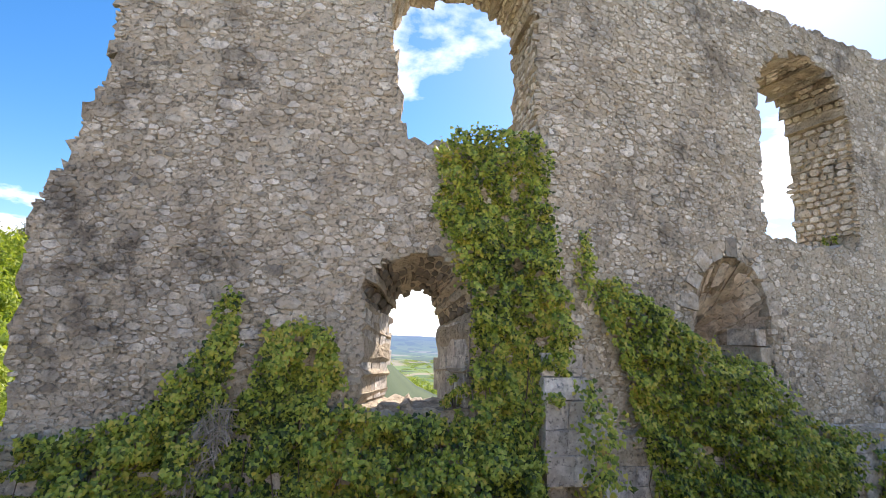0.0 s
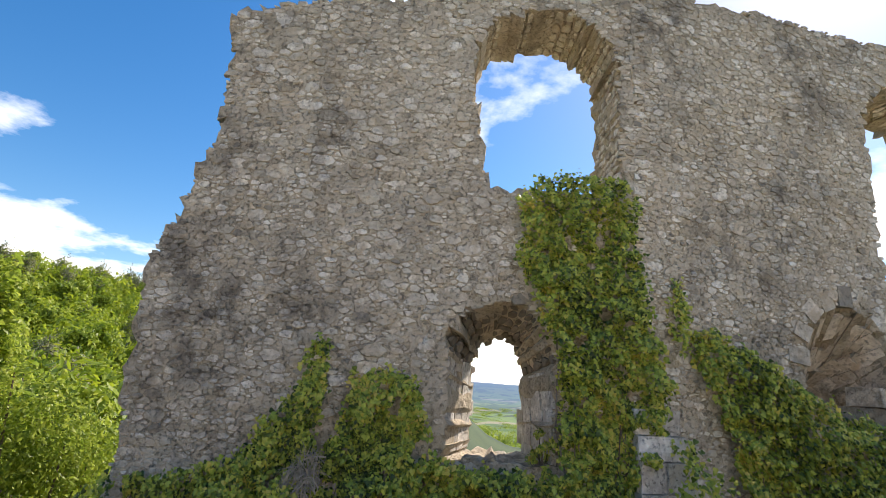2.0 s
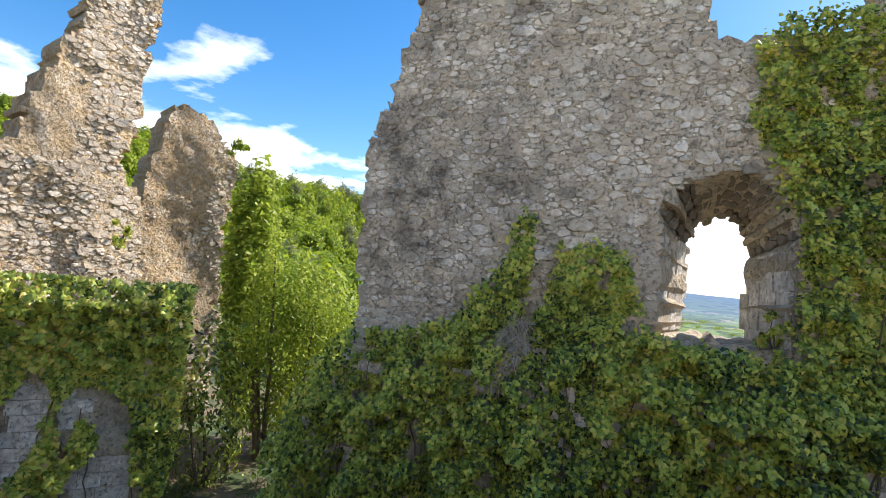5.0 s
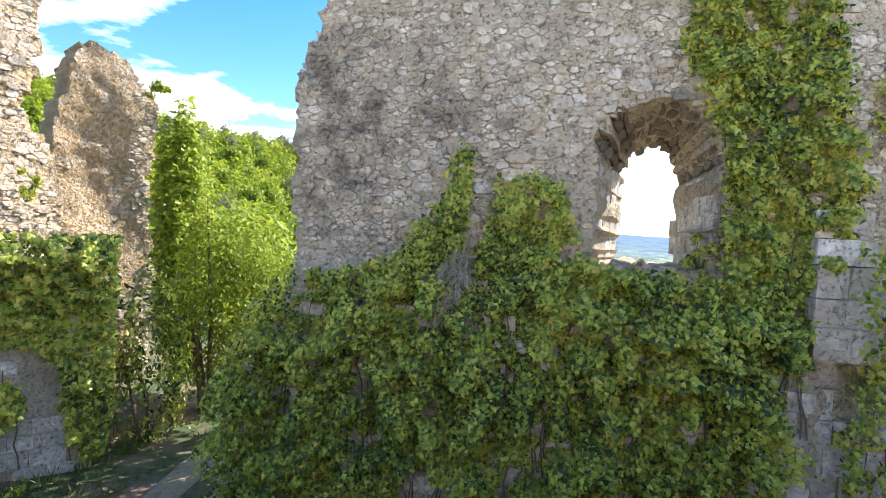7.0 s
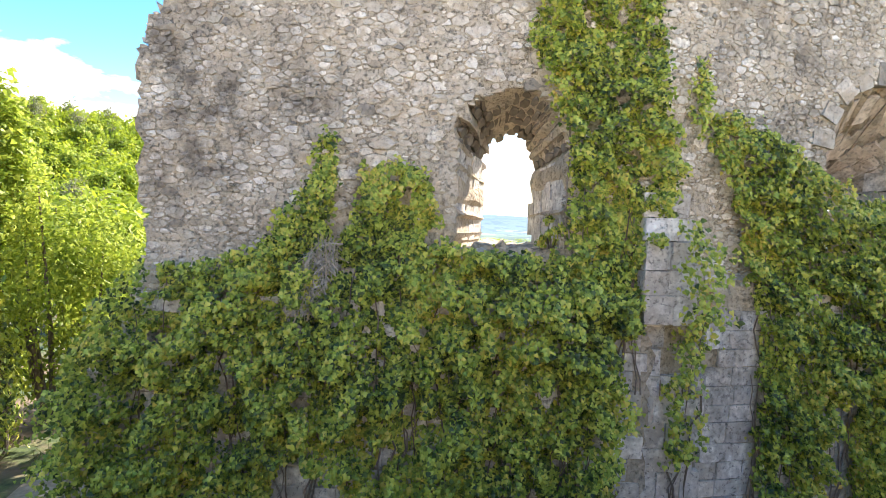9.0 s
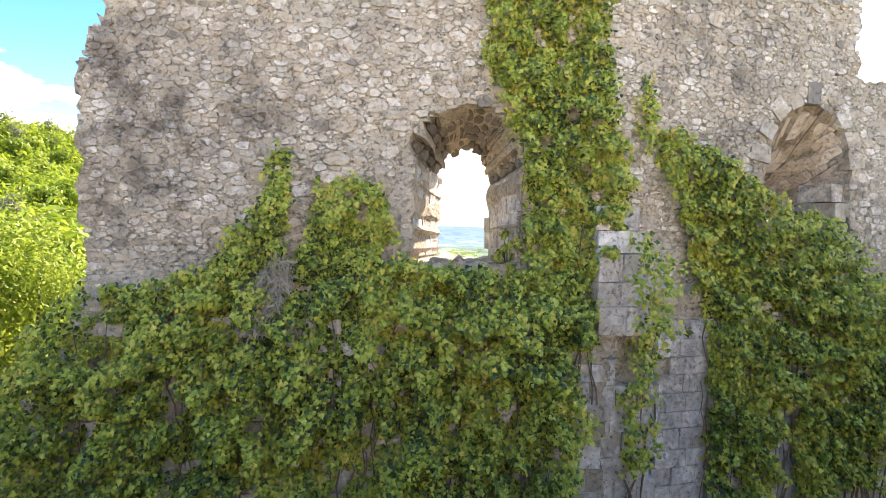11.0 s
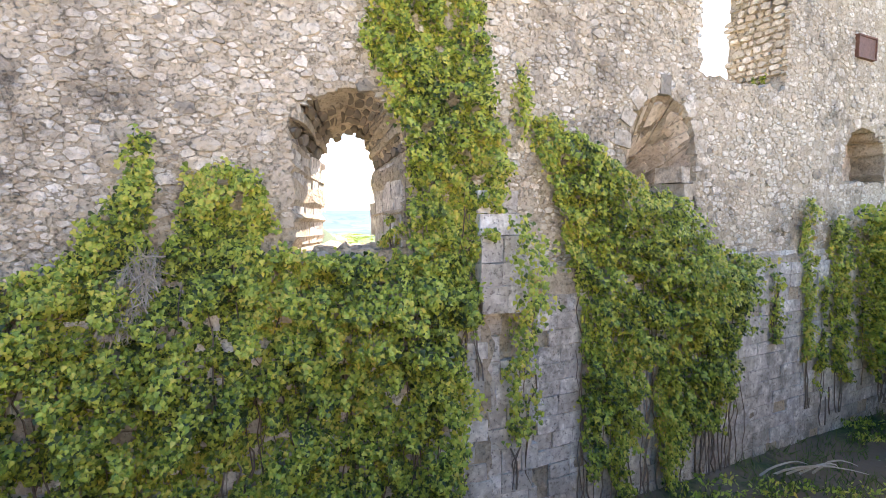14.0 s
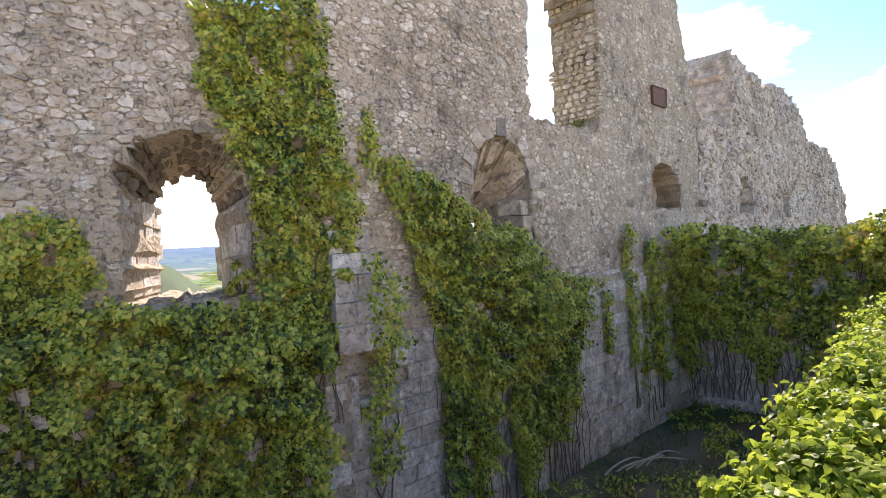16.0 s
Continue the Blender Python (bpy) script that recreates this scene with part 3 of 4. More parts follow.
g_fine, g_mid, g_big = gtex("ShaderNodeTexNoise", Scale=9.0, Detail=6.0), gtex("ShaderNodeTexNoise", Scale=0.7, Detail=5.0), gtex("ShaderNodeTexNoise", Scale=0.012, Detail=6.0)
g_near = gmix(gmix((0.03, 0.05, 0.014), (0.085, 0.12, 0.03), grange(g_fine.outputs["Fac"], 0.35, 0.65)), (0.19, 0.135, 0.085), grange(g_mid.outputs["Fac"], 0.44, 0.58))
g_cell = gtex("ShaderNodeTexVoronoi", Scale=0.006)
g_ramp = n_.new("ShaderNodeValToRGB")
g_ramp.color_ramp.interpolation = "CONSTANT"
for i, (p, c) in enumerate(((0.0, (0.08, 0.15, 0.035)), (0.25, (0.14, 0.22, 0.055)), (0.45, (0.30, 0.26, 0.16)), (0.58, (0.05, 0.10, 0.03)), (0.75, (0.17, 0.23, 0.06)), (0.9, (0.34, 0.29, 0.18)))):
    el = g_ramp.color_ramp.elements[i] if i < 2 else g_ramp.color_ramp.elements.new(p)
    el.position, el.color = p, (*c, 1)
g_sepc = n_.new("ShaderNodeSeparateColor")
l_.new(g_cell.outputs["Color"], g_sepc.inputs[0])
l_.new(g_sepc.outputs[0], g_ramp.inputs[0])
g_far = gmix(g_ramp.outputs[0], (0.03, 0.06, 0.02), grange(g_big.outputs["Fac"], 0.54, 0.58))
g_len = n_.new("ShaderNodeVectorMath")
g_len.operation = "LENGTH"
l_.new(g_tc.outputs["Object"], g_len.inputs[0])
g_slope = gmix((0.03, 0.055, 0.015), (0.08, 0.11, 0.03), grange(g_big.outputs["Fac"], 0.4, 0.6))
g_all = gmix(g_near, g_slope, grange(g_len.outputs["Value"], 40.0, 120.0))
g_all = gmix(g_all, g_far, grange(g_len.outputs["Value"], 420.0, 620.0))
# far haze painted into the ground colour, bluer with distance
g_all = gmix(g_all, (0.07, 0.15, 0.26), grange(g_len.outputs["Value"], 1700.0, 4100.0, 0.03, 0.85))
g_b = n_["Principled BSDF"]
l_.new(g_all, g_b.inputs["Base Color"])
g_b.inputs["Roughness"].default_value = 0.95
g_bump = gnode("ShaderNodeBump", Strength=0.6, Distance=0.05)
l_.new(g_fine.outputs["Fac"], g_bump.inputs["Height"])
l_.new(g_bump.outputs[0], g_b.inputs["Normal"])
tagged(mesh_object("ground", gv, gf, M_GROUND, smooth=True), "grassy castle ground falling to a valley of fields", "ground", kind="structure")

# ---------------------------------------------------------------- main wall, west part
W1 = Face((0, 7.5), 0)
WIN_LOW, WIN_LOW_BACK = (0.08, 1.63, 3.83, 5.2, 6.05), (0.54, 1.36, 3.84, 5.0, 5.62)
WIN_HIGH = (0.35, 2.60, 7.75, 10.0, 11.12)
W1_LEFT_Z = [-0.8, 0.05, 2.0, 2.74, 3.4, 4.3, 5.1, 5.75, 6.42, 7.35, 8.03, 8.6, 10.06, 10.6]
W1_LEFT_S = [-5.4, -5.3, -4.85, -4.4, -4.3, -4.37, -4.38, -4.33, -4.4, -4.02, -3.85, -3.7, -3.81, -3.86]
W1_TOP_S, W1_TOP_Z = [-4.0, -3.89, -3.06, -1.6, 0.0, 1.0, 3.2], [10.45, 10.52, 10.83, 11.05, 11.35, 11.5, 11.65]


def high_hole(s, z):
    left = np.interp(z, [7.7, 8.95, 10.05], [0.55, 0.30, 0.20])
    return arch(s, z, (left, *WIN_HIGH[1:]))


def w1_solid(s, z):
    if s < np.interp(z, W1_LEFT_Z, W1_LEFT_S) + 0.05 * wob(z, 0, 1.7, 2) or z > np.interp(s, W1_TOP_S, W1_TOP_Z) + 0.06 * wob(s, 0, 2.0, 4):
        return False
    return not (arch(s, z, WIN_LOW) or high_hole(s, z))


def w1_front(s, z):
    low = min(1.0, max(0.0, (3.7 - z) / 0.9))
    return -0.22 * low - 0.05 * max(0.0, 2.8 - z) - 0.02 * wob(s, z, 0.6, 8)


warp1 = warp_of([(WIN_LOW, WIN_LOW_BACK)])
wall_west = ruin_wall("wall_west", W1, (-5.5, 2.95), (-0.9, 11.9), 0.11, w1_solid, 1.3, M_MORTAR, w1_front, warp1, 1.0)
tagged(wall_west, "tall ruined rubble wall with two arched windows", "wall")

# ---------------------------------------------------------------- main wall, east part
W2 = Face((2.9, 7.5), 12)
EMB, EMB_BACK = (2.82, 4.60, 3.65, 5.4, 6.5), (3.85, 4.45, 3.9, 4.8, 5.15)
WIN_EAST = (4.65, 7.30, 6.88, 9.8, 10.95)
NICHES = [(9.75, 11.65, 5.1, 5.5, 6.42), (16.4, 17.8, 5.0, 5.6, 6.35), (21.2, 22.6, 5.0, 5.5, 6.1)]
W2_TOP_S = [0, 2.0, 4.3, 9.0, 11.6, 12.0, 12.9, 15.75, 15.8, 16.8, 18.0, 19.25, 20.4, 22.2, 23.9, 25.0, 28.6, 30.9, 33.0, 33.5]
W2_TOP_Z = [11.6, 11.7, 11.75, 11.5, 11.6, 10.2, 8.0, 7.85, 10.75, 10.7, 10.26, 9.93, 10.2, 10.4, 9.8, 8.4, 8.3, 7.4, 5.75, 4.2]


def w2_solid(s, z):
    if z > np.interp(s, W2_TOP_S, W2_TOP_Z) + 0.10 * wob(s, 0, 1.6, 4):
        return False
    return not (arch(s, z, EMB) or arch(s, z, WIN_EAST) or any(arch(s, z, h) for h in NICHES))


def w2_front(s, z):
    return (-0.10 if z < 3.42 else 0.0) - 0.03 * max(0.0, 3.0 - z) - 0.03 * wob(s, z, 0.5, 2)


warp2 = warp_of([(EMB, EMB_BACK)])
wall_east = ruin_wall("wall_east", W2, (-0.05, 13.0), (-0.9, 12.2), 0.13, w2_solid, 1.35, M_MORTAR, w2_front, warp2, 2.0)
tagged(wall_east, "tall ruined rubble wall on squared stone footing", "wall")
wall_far = ruin_wall("wall_far", W2, (13.0, 34.0), (-0.9, 11.6), 0.2, w2_solid, 1.9, M_WARM, lambda s, z: 0.12 * wob(s, z, 0.35, 7), lambda s, z: (s, z), 3.0, 0.16)
tagged(wall_far, "weathered ruined curtain wall further along", "wall")
for h in NICHES:
    c = [W2.at(s, d, z) for d in (0.75, 1.2) for s, z in ((h[0] - 0.2, h[2] - 0.2), (h[1] + 0.2, h[2] - 0.2), (h[1] + 0.2, h[4] + 0.2), (h[0] - 0.2, h[4] + 0.2))]
    back = mesh_object("niche_back", c, [[0, 3, 2, 1], [4, 5, 6, 7], [0, 1, 5, 4], [1, 2, 6, 5], [2, 3, 7, 6], [3, 0, 4, 7]], M_WARM, wall_east if h[0] < 13 else wall_far)

# ---------------------------------------------------------------- squared stone at the foot of the east wall


def ashlar_rows(face, s_range, z_range, inside, front, course=0.29, width=(0.32, 0.62), depth=0.16, seed=1, proud=0.036, gap=0.011):
    r = np.random.default_rng(seed)
    out, z = [], z_range[0]
    while z < z_range[1] - 0.1:
        h = course * r.uniform(0.85, 1.12)
        s = s_range[0] - r.uniform(0, 0.3)
        while s < s_range[1]:
            w = r.uniform(*width)
            if inside(s + w / 2, z + h / 2) and r.random() > 0.03:
                d = front(s + w / 2, z + h / 2) + depth / 2 - proud - r.uniform(-0.01, 0.015)
                out.append((int(r.integers(14)), frame3(face.along, face.back, np.array([0, 0, 1.0]), w - gap, depth, h - gap), face.at(s + w / 2, d, z + h / 2), s, z))
            s += w
        z += h
    return out


rows = ashlar_rows(W2, (0.9, 12.9), (-0.8, 3.45), lambda s, z: s > 0.9, w2_front, seed=11)
lay(wall_east, rows, (BLOCK_V, BLOCK_F), M_ASHLAR, "block", "hidden_blocks", lambda s, z: s > 5.0)
rows = ashlar_rows(W1, (-4.8, 2.6), (-0.8, 2.95), lambda s, z: s > np.interp(z, W1_LEFT_Z, W1_LEFT_S) + 0.4, w1_front, seed=12)
lay(wall_west, rows, (BLOCK_V, BLOCK_F), M_ASHLAR, "block", "hidden_blocks", lambda s, z: s > -2.4 and z < 2.0, 90)

# ---------------------------------------------------------------- rubble stones of the walls
set_stones(wall_west, rubble(W1, (-4.7, 2.95), (2.8, 11.8), w1_solid, w1_front, (1.0, 0.04), seed=21), M_STONE, lambda s, z: -3.2 < s < 0.2 and 4.2 < z < 6.6)
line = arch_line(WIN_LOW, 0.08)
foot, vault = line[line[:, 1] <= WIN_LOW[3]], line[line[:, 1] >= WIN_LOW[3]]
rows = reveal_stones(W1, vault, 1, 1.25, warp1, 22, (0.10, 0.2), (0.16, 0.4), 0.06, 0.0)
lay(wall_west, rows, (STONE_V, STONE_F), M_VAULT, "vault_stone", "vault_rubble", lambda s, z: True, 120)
for side in (foot[foot[:, 0] < 0.8], foot[foot[:, 0] > 0.8]):
    rows = reveal_stones(W1, side, 1, 1.25, warp1, 25, (0.24, 0.36), (0.26, 0.5), 0.09, 0.0)
    lay(wall_west, rows, (BLOCK_V, BLOCK_F), M_ASHLAR, "jamb_block", "jamb", lambda s, z: True, 60)
rows = []
high_line = arch_line(WIN_HIGH)
high_line[:, 0] = np.where(high_line[:, 0] < 1.0, high_line[:, 0] - np.interp(high_line[:, 1], [7.7, 10.0], [-0.2, 0.15]), high_line[:, 0])
rows += reveal_stones(W1, high_line, 1, 1.25, lambda s, z: (s, z), 23)
lay(wall_west, rows, (STONE_V, STONE_F), M_STONE, "reveal_stone", "reveal_rubble", lambda s, z: False)
set_stones(wall_east, rubble(W2, (0.0, 12.9), (3.4, 12.9), w2_solid, w2_front, (2.0, 0.04), (0.19, 0.125), 0.07, seed=31), M_STONE, lambda s, z: 1.0 < s < 4.5 and 6.3 < z < 9.0)
rows = reveal_stones(W2, arch_line(WIN_EAST), 1, 1.3, lambda s, z: (s, z), 33)
lay(wall_east, rows, (STONE_V, STONE_F), M_STONE, "reveal_stone", "reveal_rubble", lambda s, z: False)
lay(wall_east, reveal_stones(W2, arch_line(EMB, 0.1), 1, 1.3, warp2, 34, (0.24, 0.32), (0.35, 0.6), 0.12, 0.0), (BLOCK_V, BLOCK_F), M_WARM, "lining_block", "lining", lambda s, z: True, 120)
ring, rows = arch_line(EMB, 0.3), []
for k in range(len(ring) - 1):
    (s0, z0), (s1, z1) = ring[k], ring[k + 1]
    if min(z0, z1) < EMB[3] - 0.1 or math.hypot(s1 - s0, z1 - z0) < 0.05:
        continue
    t_ = np.array([s1 - s0, z1 - z0]) / math.hypot(s1 - s0, z1 - z0)
    x = W2.along * t_[0] + np.array([0, 0, t_[1]])
    u = -W2.along * t_[1] + np.array([0, 0, t_[0]])
    rows.append((k % 14, frame3(x, W2.back, u, 0.27 + 0.05 * wob(k, 5, 1.3, 1), 0.5, 0.34 + 0.10 * wob(k, 9, 1.3, 1)), W2.at((s0 + s1) / 2, 0.24 + 0.02 * wob(k, 0, 1.3, 2), (z0 + z1) / 2) + u * (0.15 + 0.04 * wob(k, 2, 1.7, 3)), 0, 0))
for k, (s0, z0, w) in enumerate(((4.42, 4.75, 0.55), (4.46, 5.07, 0.4), (4.4, 4.42, 0.6))):
    rows.append((k, frame3(W2.back * 0.97 - W2.along * 0.24, W2.along, np.array([0, 0, 1.0]), w * 1.4, 0.3, 0.3), W2.at(s0 - 0.06, 0.35, z0), 0, 0))
lay(wall_east, rows, (BLOCK_V, BLOCK_F), M_STONE, "block", "reveal_blocks", lambda s, z: True, 100)
end = np.array([(15.82, z) for z in np.arange(8.0, 10.7, 0.2)])
lay(wall_far, reveal_stones(W2, end[::-1], 1, 1.85, lambda s, z: (s, z), 36, (0.16, 0.28), (0.2, 0.45), 0.12), (STONE_V, STONE_F), M_WARM, "stone", "end_stones", lambda s, z: True, 150)
set_stones(wall_far, rubble(W2, (13.0, 34), (2.0, 11.2), w2_solid, lambda s, z: 0.12 * wob(s, z, 0.35, 7), (3.0, 0.16), (0.30, 0.18), 0.15, (-0.02, 0.05), seed=35), M_WARM, lambda s, z: False)

# ---------------------------------------------------------------- broken buttress where the walls meet
BUT = Face((2.78, 7.34), 5)
buttress = tagged(new("buttress"), "broken squared-stone buttress stripped of its lower face", "buttress")
r_ = np.random.default_rng(41)
z = -0.72
while z < 4.6:
    h = 0.34 * r_.uniform(0.85, 1.2)
    out_d = 0.08 if z < 2.4 else (0.0 if z < 2.75 else float(np.interp(z, [2.75, 3.9, 5.0], [0.20, 0.08, -0.17])))
    left = -0.1 + 0.08 * r_.uniform(-1, 1)
    right = 0.95 if z < 2.8 else np.interp(z, [2.8, 5.0], [0.74, 0.5])
    s = left
    while s < right - 0.12:
        w = min(r_.uniform(0.3, 0.55), right - s)
        if not (2.0 < z < 2.65 and 0.35 < s + w / 2 < 0.8):
            back_d = 0.5
            ob = mesh_object("block", BLOCK_V[int(r_.integers(14))], BLOCK_F[0], M_ASHLAR, buttress)
            turn = frame3(BUT.along, BUT.back, np.array([0, 0, 1.0]), w - 0.007, out_d + back_d, h - 0.007)
            p = BUT.at(s + w / 2, (back_d - out_d) / 2 + r_.uniform(-0.015, 0.015), z + h / 2)
            ob.matrix_basis = Matrix([[*turn[i], p[i]] for i in range(3)] + [[0, 0, 0, 1]])
        s += w
    z += h

# ---------------------------------------------------------------- plaque
plaque = tagged(new("plaque"), "small rusty brown metal plaque fixed on the wall", "plaque")


def slab(name, face, s0, s1, d0, d1, z0, z1, mat, parent):
    c = [face.at(s, d, z) for d in (d0, d1) for s, z in ((s0, z0), (s1, z0), (s1, z1), (s0, z1))]
    return mesh_object(name, c, [[0, 1, 2, 3], [7, 6, 5, 4], [0, 4, 5, 1], [1, 5, 6, 2], [2, 6, 7, 3], [3, 7, 4, 0]], mat, parent)


slab("plate", W2, 9.97, 10.71, -0.07, 0.05, 8.0, 8.44, M_RUST, plaque)
for a in ((9.93, 9.97, 7.96, 8.48), (10.71, 10.75, 7.96, 8.48), (9.97, 10.71, 7.96, 8.0), (9.97, 10.71, 8.44, 8.48)):
    slab("frame", W2, a[0], a[1], -0.09, 0.05, a[2], a[3], M_RUST, plaque)

# ---------------------------------------------------------------- cross walls, rampart and left ruins
WL = Face((-13.03, 3.0), 48)          # runs towards the gap in the west
wall_low = ruin_wall("wall_low", WL, (0.0, 6.75), (-0.9, 3.4), 0.2, lambda s, z: z < 3.1 + 0.1 * wob(s, 0, 1, 2), 1.0, M_MORTAR, lambda s, z: 0.03 * wob(s, z, 1, 1), seed=4.0)
tagged(wall_low, "low ivy-topped retaining wall of squared stone", "wall")
rows = ashlar_rows(WL, (0.2, 6.7), (-0.8, 2.85), lambda s, z: s < 6.5 and wob(s, z, 0.9, 6) > -0.3 + 0.25 * max(0.0, 0.8 - z), lambda s, z: 0.03 * wob(s, z, 2, 8), 0.27, (0.25, 0.55), seed=51)
lay(wall_low, rows, (BLOCK_V, BLOCK_F), M_ASHLAR, "block", "hidden_blocks", lambda s, z: s > 2.0, 200)

WC = Face((14.2, 9.95), -68)
wall_cross = ruin_wall("wall_cross", WC, (0.0, 9.0), (-0.9, 4.6), 0.22, lambda s, z: z < 4.25 + 0.15 * wob(s, 0, 1, 2), 0.9, M_MORTAR, lambda s, z: 0.04 * wob(s, z, 1, 1), seed=5.0)
tagged(wall_cross, "ivy-hung cross wall in deep shade", "wall")
rows = ashlar_rows(WC, (0.1, 8.8), (-0.8, 4.1), lambda s, z: True, lambda s, z: 0.0, 0.36, (0.4, 0.75), seed=52)
lay(wall_cross, rows, (BLOCK_V, BLOCK_F), M_ASHLAR, "block", "hidden_blocks", lambda s, z: s < 5, 150)

# the broad wall top on which the viewer stands
EDGE = [(-9.5, 0.9), (-4.2, 1.0), (-2.9, 1.25), (-2.3, 1.15), (-1.5, 0.55), (0.0, 0.5), (2.0, 0.8), (3.3, 1.2), (5.4, 1.95), (8.0, 2.6), (11.0, 3.25), (16.0, 4.3)]
rv, rf = [], []
for i, (x, y) in enumerate(EDGE):
    for q, (yy, zz) in enumerate(((y - 0.15, GROUND - 0.2), (y - 0.05, 1.3), (y, 2.75), (y - 0.12, 2.92), (y - 0.8, 2.97 + 0.04 * wob(x, y)), (y - 2.0, 3.0), (-6.5, 3.0), (-6.5, GROUND - 0.2))):
        rv.append((x, yy, zz))
    if i:
        rf += [[(i - 1) * 8 + q, i * 8 + q, i * 8 + q + 1, (i - 1) * 8 + q + 1] for q in range(7)]
rf += [[7, 6, 5, 4, 3, 2, 1, 0], [(len(EDGE) - 1) * 8 + q for q in range(8)]]
rampart = tagged(mesh_object("rampart", rv, rf, M_PATH), "broad stony wall top with a trodden path", "rampart", kind="structure")
kerb = tagged(new("rampart_stones"), "pale loose stones along the wall top", "stone")
kerb["kind"] = "stuff"
rs = np.random.default_rng(61)
loose = []
for k in range(160):
    x = rs.uniform(-9, 15)
    y = np.interp(x, [e[0] for e in EDGE], [e[1] for e in EDGE]) - abs(rs.normal(0.35, 0.35))
    if abs(x) < 1.2:
        continue
    w = rs.uniform(0.08, 0.3)
    loose.append((int(rs.integers(28)), frame3(np.array([1.0, 0, 0]), np.array([0, 0, -1.0]), np.array([0, 1.0, 0]), w * 1.3, w * 0.6, w), np.array([x, y, 2.97])))
repeat_mesh("stones", STONE_V, STONE_F, loose, M_ASHLAR, kerb)


def polar(az, rr):
    return rr * math.sin(radians(az)), rr * math.cos(radians(az))


def ruined_slab(name, az, rr, turn, outline, thick, mat, stone_mat, label, seed, facing=lambda s, z: True, size=(0.22, 0.13)):
    """A broken stump of wall with the given skyline, seen from the rampart."""
    face = Face(polar(az, rr), turn)
    pts = []
    for a, e in outline:
        w = np.array([math.sin(radians(a)), math.cos(radians(a))])
        m = np.array([[w[0], -face.along[0]], [w[1], -face.along[1]]])
        d, q = np.linalg.solve(m, face.o[:2] - np.array([-0.3, 0.0]))
        pts.append((q, 4.69 + d * math.tan(radians(e))))
    test = in_poly(pts)
    P = np.array(pts)
    solid = lambda s, z: test(s + 0.16 * wob(s, z, 1.5, seed) + 0.10 * wob(s, z, 4.5, seed), z + 0.16 * wob(s, z, 1.5, seed + 3) + 0.08 * wob(s, z, 4.5, seed + 7))
    front = lambda s, z: 0.26 * wob(s, z, 0.5, seed) + 0.07 * wob(s, z, 1.5, seed + 1)
    ob = ruin_wall(name, face, (P[:, 0].min() - 0.3, P[:, 0].max() + 0.3), (P[:, 1].min(), P[:, 1].max() + 0.3), 0.10, solid, thick, mat, front, seed=seed, rough=0.06)
    ob["kind"] = ""
    del ob["kind"]
    tagged(ob, label, "ruin")
    stones = rubble(face, (P[:, 0].min(), P[:, 0].max()), (P[:, 1].min(), P[:, 1].max()), lambda s, z: solid(s, z) and facing(s, z), front, (seed, 0.06), size, 0.08, (0.0, 0.035), seed=int(seed * 10))
    set_stones(ob, stones, stone_mat, lambda s, z: True, 300)
    return ob


ruined_slab("ruined_pillar", -51, 14.5, 72, [(-59.6, 6.8), (-57.8, 12.5), (-56.5, 16.0), (-55.5, 18.8), (-54.3, 22.0), (-52.8, 23.3), (-51.0, 23.2), (-49.9, 22.8), (-49.6, 21.5), (-50.3, 17.2), (-51.0, 8.6), (-51.6, 6.0), (-50.4, 3.4), (-49.4, 1.6), (-49.0, -4), (-49.2, -19), (-70, -19), (-70, 3.4), (-62, 4.4)],
            1.2, M_OCHRE, M_WARM, "tall leaning stump of pale ruined masonry", 2.3, lambda s, z: z < 5.9 or s > -1.35 - 0.10 * (z - 6) + 0.7 * wob(s, z, 0.8, 4))
ruined_slab("ruined_pier", -41.7, 17.0, 62, [(-50.0, 2.0), (-49.6, 5.1), (-48.6, 9.6), (-47.8, 11.4), (-46.6, 12.3), (-45.3, 11.8), (-44.0, 10.6), (-42.9, 9.4), (-41.8, 7.7), (-42.1, -0.5), (-41.7, -17), (-51, -17)],
            1.5, M_OCHRE, M_WARM, "broad broken pier with an ochre rubble core", 4.1, lambda s, z: s > -0.75 + 0.06 * (z - 5) + 0.9 * wob(s, z, 0.7, 4) or wob(s, z, 1.3, 9) > 0.42)
ruined_slab("ruined_stump", -62.6, 27.0, 45, [(-68, -10), (-67.5, 4), (-66.5, 9), (-65.3, 12.0), (-63.8, 12.1), (-62.5, 9.9), (-62.6, 4.8), (-62.6, -10)], 1.4, M_WARM, M_WARM, "distant broken stump of pale masonry", 6.2, size=(0.4, 0.24))

# ---------------------------------------------------------------- ivy on the walls
MASS = in_poly([(-5.5, -0.75), (-5.4, 0.1), (-4.95, 2.0), (-4.4, 2.9), (-4.25, 3.38), (-3.5, 3.48), (-2.75, 3.58), (-2.35, 4.1), (-2.0, 4.55), (-1.85, 4.8), (-1.78, 5.28), (-1.60, 5.25), (-1.62, 4.6),
                (-1.66, 4.2), (-1.45, 3.75), (-1.26, 4.2), (-1.22, 4.85), (-0.75, 4.98), (-0.38, 4.78), (-0.12, 4.25), (0.03, 3.82), (1.62, 3.76), (2.5, 3.76), (2.5, 1.8), (2.2, -0.75)])
ivy("ivy", W1, MASS, (-5.6, 2.9, -0.75, 5.4), 2350, 0.058, lambda s, z: 0.16 + 0.20 * max(0.0, min(1.0, (3.9 - z) / 1.2)) + 0.12 * max(0.0, -s - 3.0) + (0.14 if 0 < s < 2 and 2.4 < z < 3.8 else 0), "dense green ivy smothering the wall foot", 71, -0.46, stems=60, front=w1_front)
